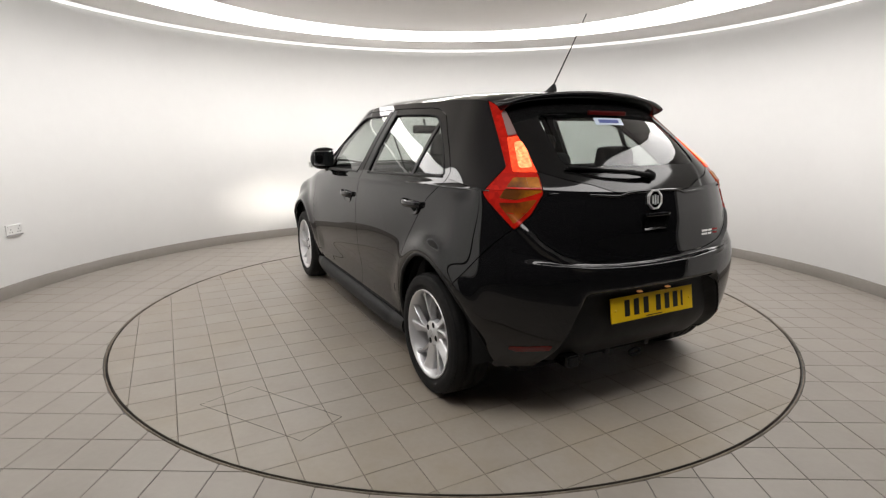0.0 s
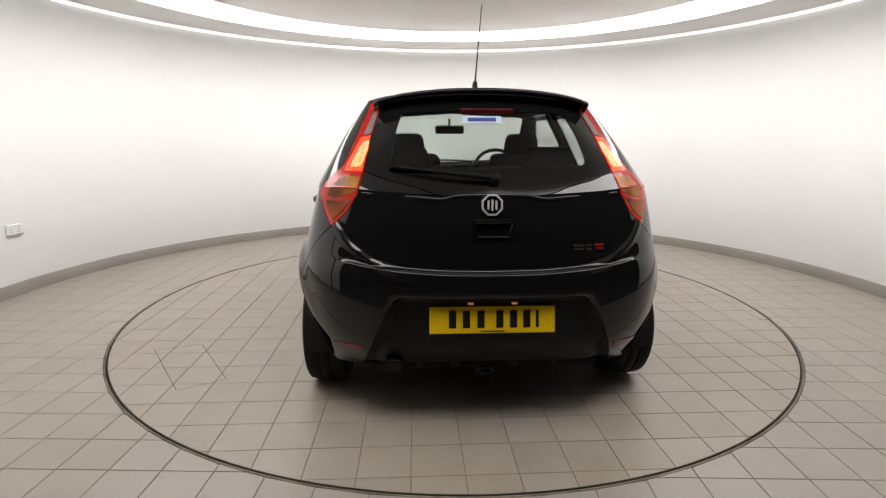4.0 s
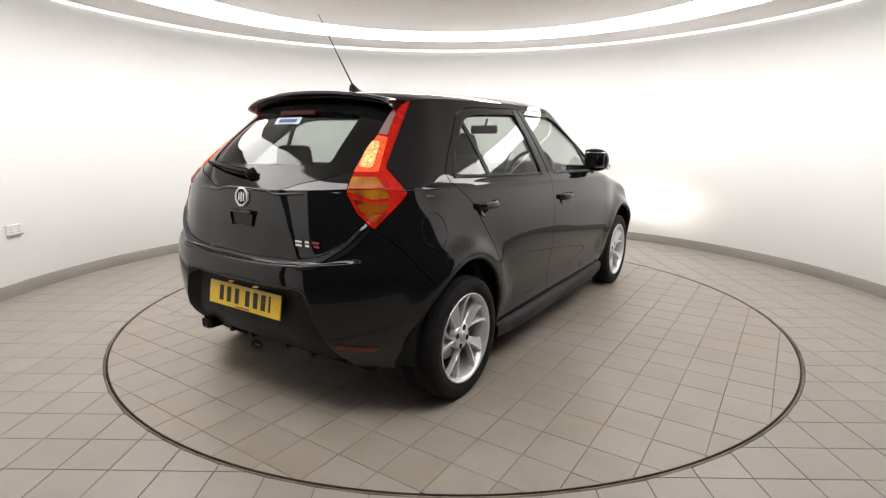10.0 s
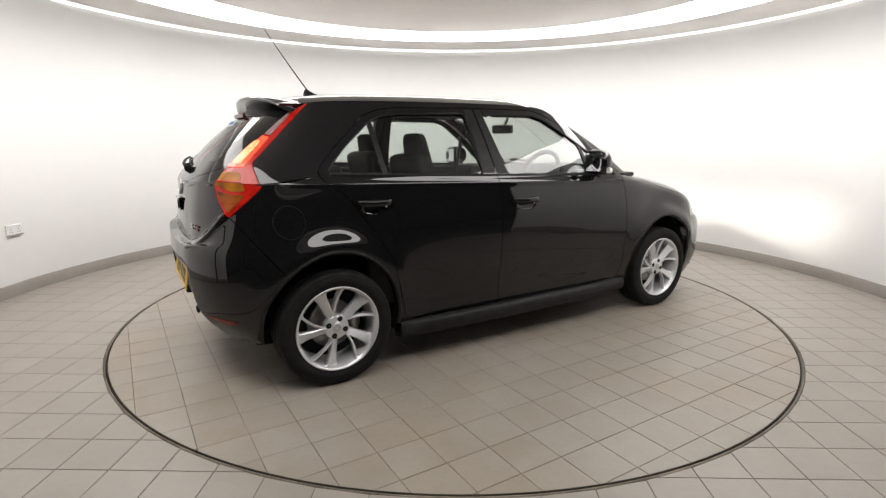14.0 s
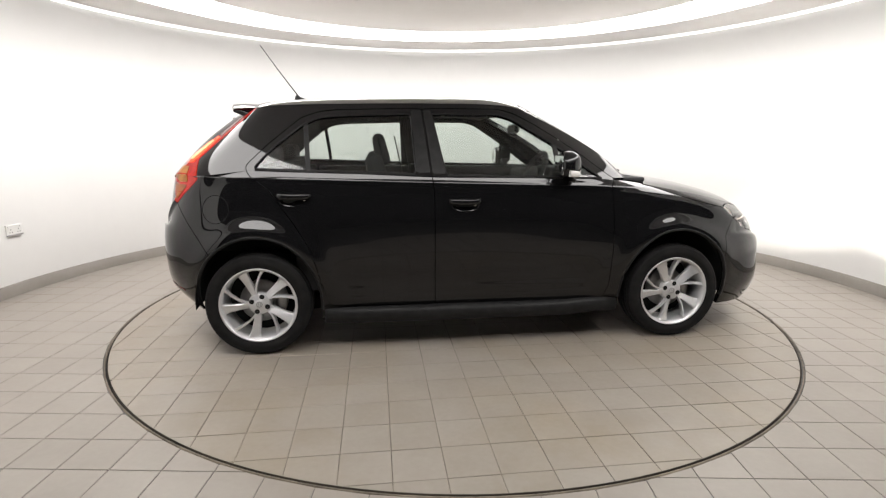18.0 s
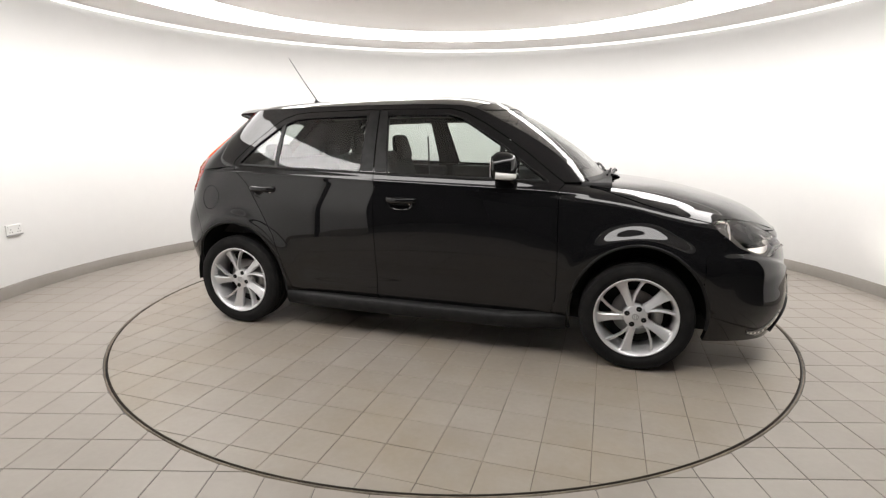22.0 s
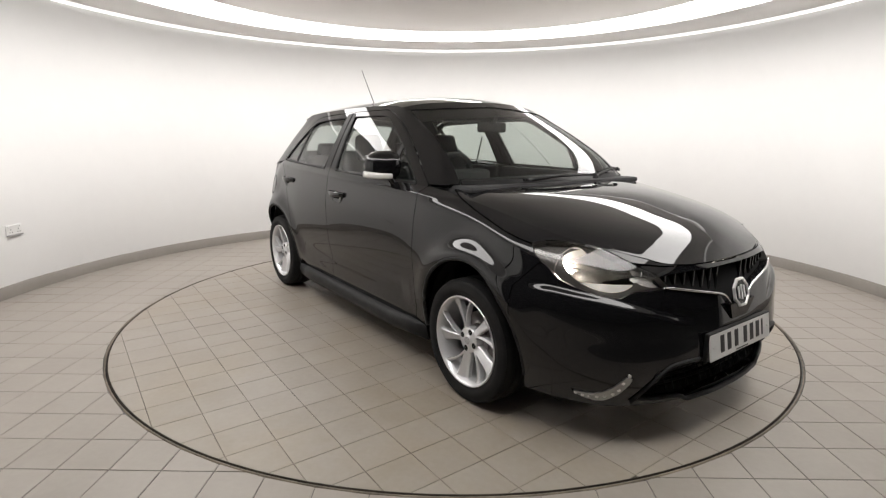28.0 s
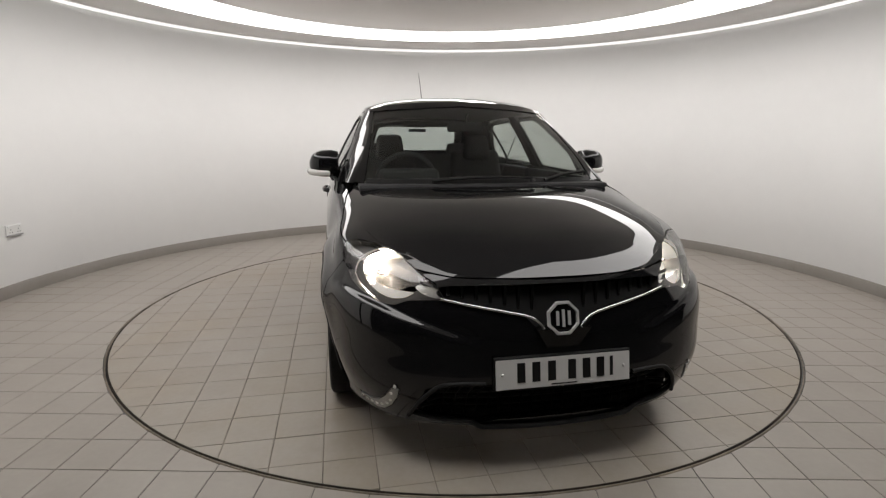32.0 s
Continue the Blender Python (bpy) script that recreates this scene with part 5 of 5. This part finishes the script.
part("centre_console", box(.14, .30, .34, .58, 0, .80, .03), M["trim"], dash)
sw_at = pose(.455, -.36, .985, 0, -62, 0)
sw = part("steering_wheel", ring_loop([(.178 * math.cos(a), .178 * math.sin(a), 0) for a in np.linspace(0, 2 * math.pi, 40, endpoint=False)], .015, 10), M["trim"], car, "black three-spoke steering wheel", True, at=sw_at)
part("wheel_boss", lathe([(.001, .03), (.06, .026), (.075, 0), (.05, -.02)], 24, "z"), M["trim"], sw, "", True)
for a in (0, 90, 180):
    part("wheel_spoke", box(.12, .035, .016, .11, 0, 0, .006), M["alloy"] if a == 90 else M["trim"], sw, at=pose(0, 0, -.004, 0, 0, a + 90))
part("steering_column", tube([(.46, -.36, .98), (.72, -.36, .85)], .04, 12), M["trim"], sw, "", True, at=sw_at.inverted())
rv = part("cabin_mirror", box(.035, .235, .065, .425, .03, 1.305, .02, 3), M["black_plastic"], car, "black cabin mirror")
part("mirror_stem", tube([(.44, .03, 1.325), (.475, .03, 1.385)], .010, 8), M["black_plastic"], rv, "", True)


def seat(name, x, y, w, label, back_top, head_x, head_z, hw=.24):
    st_ = part(name, box(.50, w, .15, x, y, .53, .05, 3), M["cloth"], car, label, True)
    bk = box(.13, w * .98, .62, 0, 0, .31, .05, 3, (.85, .82))
    part("seat_back", bk, M["cloth"], st_, "dark cloth seat back", True, at=pose(x - .23, y, .54, 0, -16, 0))
    hr = box(.095, hw, .20, 0, 0, 0, .045, 3, (.8, .82))
    part("head_restraint", hr, M["cloth"], st_, "dark cloth head restraint", True, at=pose(head_x, y, head_z, 0, -12, 0))
    for d in (-.05, .05):
        part("head_post", tube([(head_x + .01, y + d, head_z - .08), (head_x + .035, y + d, head_z - .19)], .006, 8), M["steel"], st_, "", True)
    part("seat_base", box(.42, w * .8, .22, x, y, .36, .02), M["trim"], st_)


seat("front_seat", -.20, -.36, .50, "dark cloth driver's seat", 1.1, -.545, 1.165)
seat("front_seat", -.20, .36, .50, "dark cloth passenger seat", 1.1, -.545, 1.165)
rs = part("rear_bench", box(.48, 1.22, .16, -.80, 0, .52, .05, 3), M["cloth"], car, "dark cloth rear bench", True)
part("bench_back", box(.14, 1.22, .58, 0, 0, .29, .05, 3), M["cloth"], rs, "dark cloth bench back", True, at=pose(-1.03, 0, .53, 0, -16, 0))
for y in (-.37, .37):
    part("head_restraint", box(.085, .26, .115, -1.205, y, 1.135, .035, 3, (.85, .9)), M["cloth"], rs, "low dark head restraint", True)
part("parcel_shelf", box(.34, 1.10, .02, -1.42, 0, 1.02, .006), M["trim"], rs, "dark parcel shelf")
for s in (1, -1):
    part("seat_belt", tube([(-.42, s * .66, 1.25), (-.38, s * .57, 1.05), (-.34, s * .46, .80)], .006, 6, flat=.2), M["trim"], car, "dark seat belt", True)


# wheels
def blade(q):
    """One of five pairs of blades, a broad one and a slim swept one, seen from outside with y outwards."""
    a = math.radians(72 * (q // 2) + 42)
    wide = ((.040, -26, 26, .062, .030), (.062, -16, 20, .067, .030), (.085, -11, 15, .070, .030), (.12, -8.5, 11.5, .073, .030), (.165, -7.5, 10, .076, .030), (.192, -8, 10.5, .080, .030), (.208, -11, 12.5, .086, .028))
    slim = ((.040, -22, 8, .062, .028), (.062, -17, -4, .068, .028), (.085, -18, -10, .072, .028), (.12, -23, -17, .076, .028), (.165, -29.5, -24.5, .080, .028), (.192, -33.5, -28.5, .083, .028), (.208, -37.5, -29, .087, .026))
    secs = []
    for r, a0, a1, y, th in (slim if q % 2 else wide):
        b0, b1 = a + math.radians(a0), a + math.radians(a1)
        mid = (b0 + b1) / 2
        drop = .005 if q % 2 else .018 * min(1, (r - .03) / .06)
        secs.append([(-r * math.cos(b), yy, r * math.sin(b)) for b, yy in ((b0, y - .004), (b0 + .12 * (b1 - b0), y), (mid, y - drop * .45), (b1 - .10 * (b1 - b0), y - drop), (b1, y - drop - .006), (b1, y - th - .012), (b0, y - th))])
    n = 7
    return [p for s_ in secs for p in s_], [(i * n + j, i * n + (j + 1) % n, (i + 1) * n + (j + 1) % n, (i + 1) * n + j) for i in range(6) for j in range(n)]


wheel = None
for ax in (AXF, AXR):
    for s in (1, -1):
        at = pose(ax, s * .752, WHEEL_R, 0, 0, 0 if s > 0 else 180)
        if wheel is None:
            wheel = new("wheel")
            wheel.parent = car
            wheel["label"] = "silver ten-blade alloy wheel with black tyre"
            wheel.matrix_basis = at
            ty = lathe([(.208, -.085), (.222, -.094), (.25, -.100), (.275, -.098), (.289, -.088), (.2965, -.070), (.2975, -.030), (.2945, -.028), (.2945, -.022), (.298, -.020), (.298, .020), (.2945, .022), (.2945, .028), (.2975, .030), (.2965, .070), (.289, .088), (.279, .097), (.276, .096), (.27, .0995), (.25, .100), (.238, .098), (.236, .096), (.222, .094), (.208, .085)], 72)
            tyre = part("tyre", ty, M["rubber"], wheel, "black low-profile tyre", True)
            blocks = ([], [])
            for q in range(72):
                a = 2 * math.pi * q / 72
                for y0, y1 in ((.040, .088), (-.088, -.040)):
                    vs_ = [((.2985 if abs(y) < .075 else .2915) * math.cos(b), y, (.2985 if abs(y) < .075 else .2915) * math.sin(b)) for y in (y0, y1) for b in (a + .004, a + .072)]
                    vs_ += [(x * .985, y, z * .985) for x, y, z in vs_]
                    blocks = (blocks[0] + vs_, blocks[1] + [tuple(i + len(blocks[0]) for i in f_) for f_ in ((0, 1, 3, 2), (0, 4, 5, 1), (2, 3, 7, 6), (0, 2, 6, 4), (1, 5, 7, 3))])
            tagged(part("tread", blocks, M["rubber"], tyre), kind="stuff")
            part("barrel", lathe([(.2185, .090), (.2175, .096), (.2145, .097), (.2095, .092), (.202, .084), (.197, .060), (.191, .0), (.196, -.08), (.214, -.09)], 72), M["alloy"], wheel, "silver rim barrel", True)
            for q in range(10):
                part("spoke", blade(q), M["alloy"], wheel, "", False)
            part("hub", lathe([(.001, .067), (.056, .067), (.062, .063), (.066, .03)], 48), M["alloy"], wheel, "", True)
            cap = part("centre_cap", lathe([(.001, .073), (.024, .072), (.028, .068)], 32), M["alloy"], wheel, "", True)
            part("cap_emblem", lathe([(.013, .0732), (.017, .0736), (.019, .0725)], 8), M["grey_plastic"], cap)
            part("cap_bars", join_bm(box(.004, .001, .02, -.006, .0735, 0), box(.004, .001, .02, .004, .0735, 0)), M["grey_plastic"], cap)
            for q in range(4):
                b = math.radians(90 * q + 20)
                # dark disc on the hub face stands in for a shaded bolt recess
                part("bolt_hole", lathe([(.001, .0676), (.0125, .0678), (.0145, .0672)], 16), M["under"], wheel, "dark disc for the shaded recess of a wheel bolt", True, at=pose(.046 * math.cos(b), 0, .046 * math.sin(b)))
            part("brake_disc", lathe([(.05, -.01), (.125, -.01), (.125, -.03), (.05, -.03)], 48), M["steel"], wheel, "grey steel brake disc", True)
            part("brake_hat", lathe([(.001, .025), (.06, .025), (.07, -.012)], 32), M["steel"], wheel, "", True)
            part("back_plate", lathe([(.001, -.05), (.185, -.05)], 40), M["under"], wheel, "", True)
            cal = lathe([(.085, -.045), (.085, .012), (.145, .012), (.145, -.045)], 10, "y", (2.6, 3.7))
            part("caliper", (cal[0], cal[1]), M["steel"], wheel, "grey brake caliper", True)
        else:
            copy_thing(wheel, at)

# scored outline of the access plate in the turntable
PL = [(-.875, 1.820), (-.793, 1.578), (-1.290, 1.260), (-1.400, 1.468)]
for i in range(4):
    a, b = PL[i], PL[(i + 1) % 4]
    part("plate_joint", tube([(a[0], a[1], .0006), (b[0], b[1], .0006)], .0014, 4, flat=.3), M["rim_dark"], turntable, "dark joint of the access plate")

# wall socket
sk = tagged(new("wall_socket"), "white double power socket on the curved wall", "socket")
sa = math.atan2(.135, -3.458)
sk.matrix_basis = Matrix.Translation((R_WALL * math.cos(sa), R_WALL * math.sin(sa), .520)) @ pose(0, 0, 0, 0, 0, math.degrees(sa) + 180)
part("face_plate", box(.012, .150, .080, .006, 0, 0, .004), M["white_plastic"], sk)
# grey strip added below the plate as its shaded lower edge
part("under_edge", box(.016, .146, .012, .008, 0, -.041, .003), M["grey_plastic"], sk)
for y in (-.036, .036):
    part("rocker", box(.006, .014, .022, .013, y * 1.5, .022, .002), M["white_plastic"], sk)
    for dy, dz in ((0, .010), (-.011, -.012), (.011, -.012)):
        part("pin_slot", box(.003, .006, .009, .0125, y + dy, dz - .006), M["grey_plastic"], sk)

# ---- tile pieces last ----
lay_tiles(ground, M["tile"], 0.2030, -1.0905, -1.937, R_TURN + 0.013, R_WALL - 0.008, "tiles", near=lambda x, y: y, joint=0.0029, wide=0.2018)
lay_tiles(turntable, M["tile_turn"], 0.2030, -0.1115, 0.0925, 0.0, R_TURN - 0.011, "tiles", near=lambda x, y: -math.hypot(x, y), joint=0.0026, laid=True)


def motions():
    rows = [2.0 * i for i in range(17)]
    walk(turntable, [(t, pose(0, 0, 0, 0, 0, turn(t))) for t in rows])
    walk(car, [(t, pose(0, 0, 0, 0, 0, turn(t)) @ pose(CAR_OFF[0], CAR_OFF[1], 0)) for t in rows])


motions()
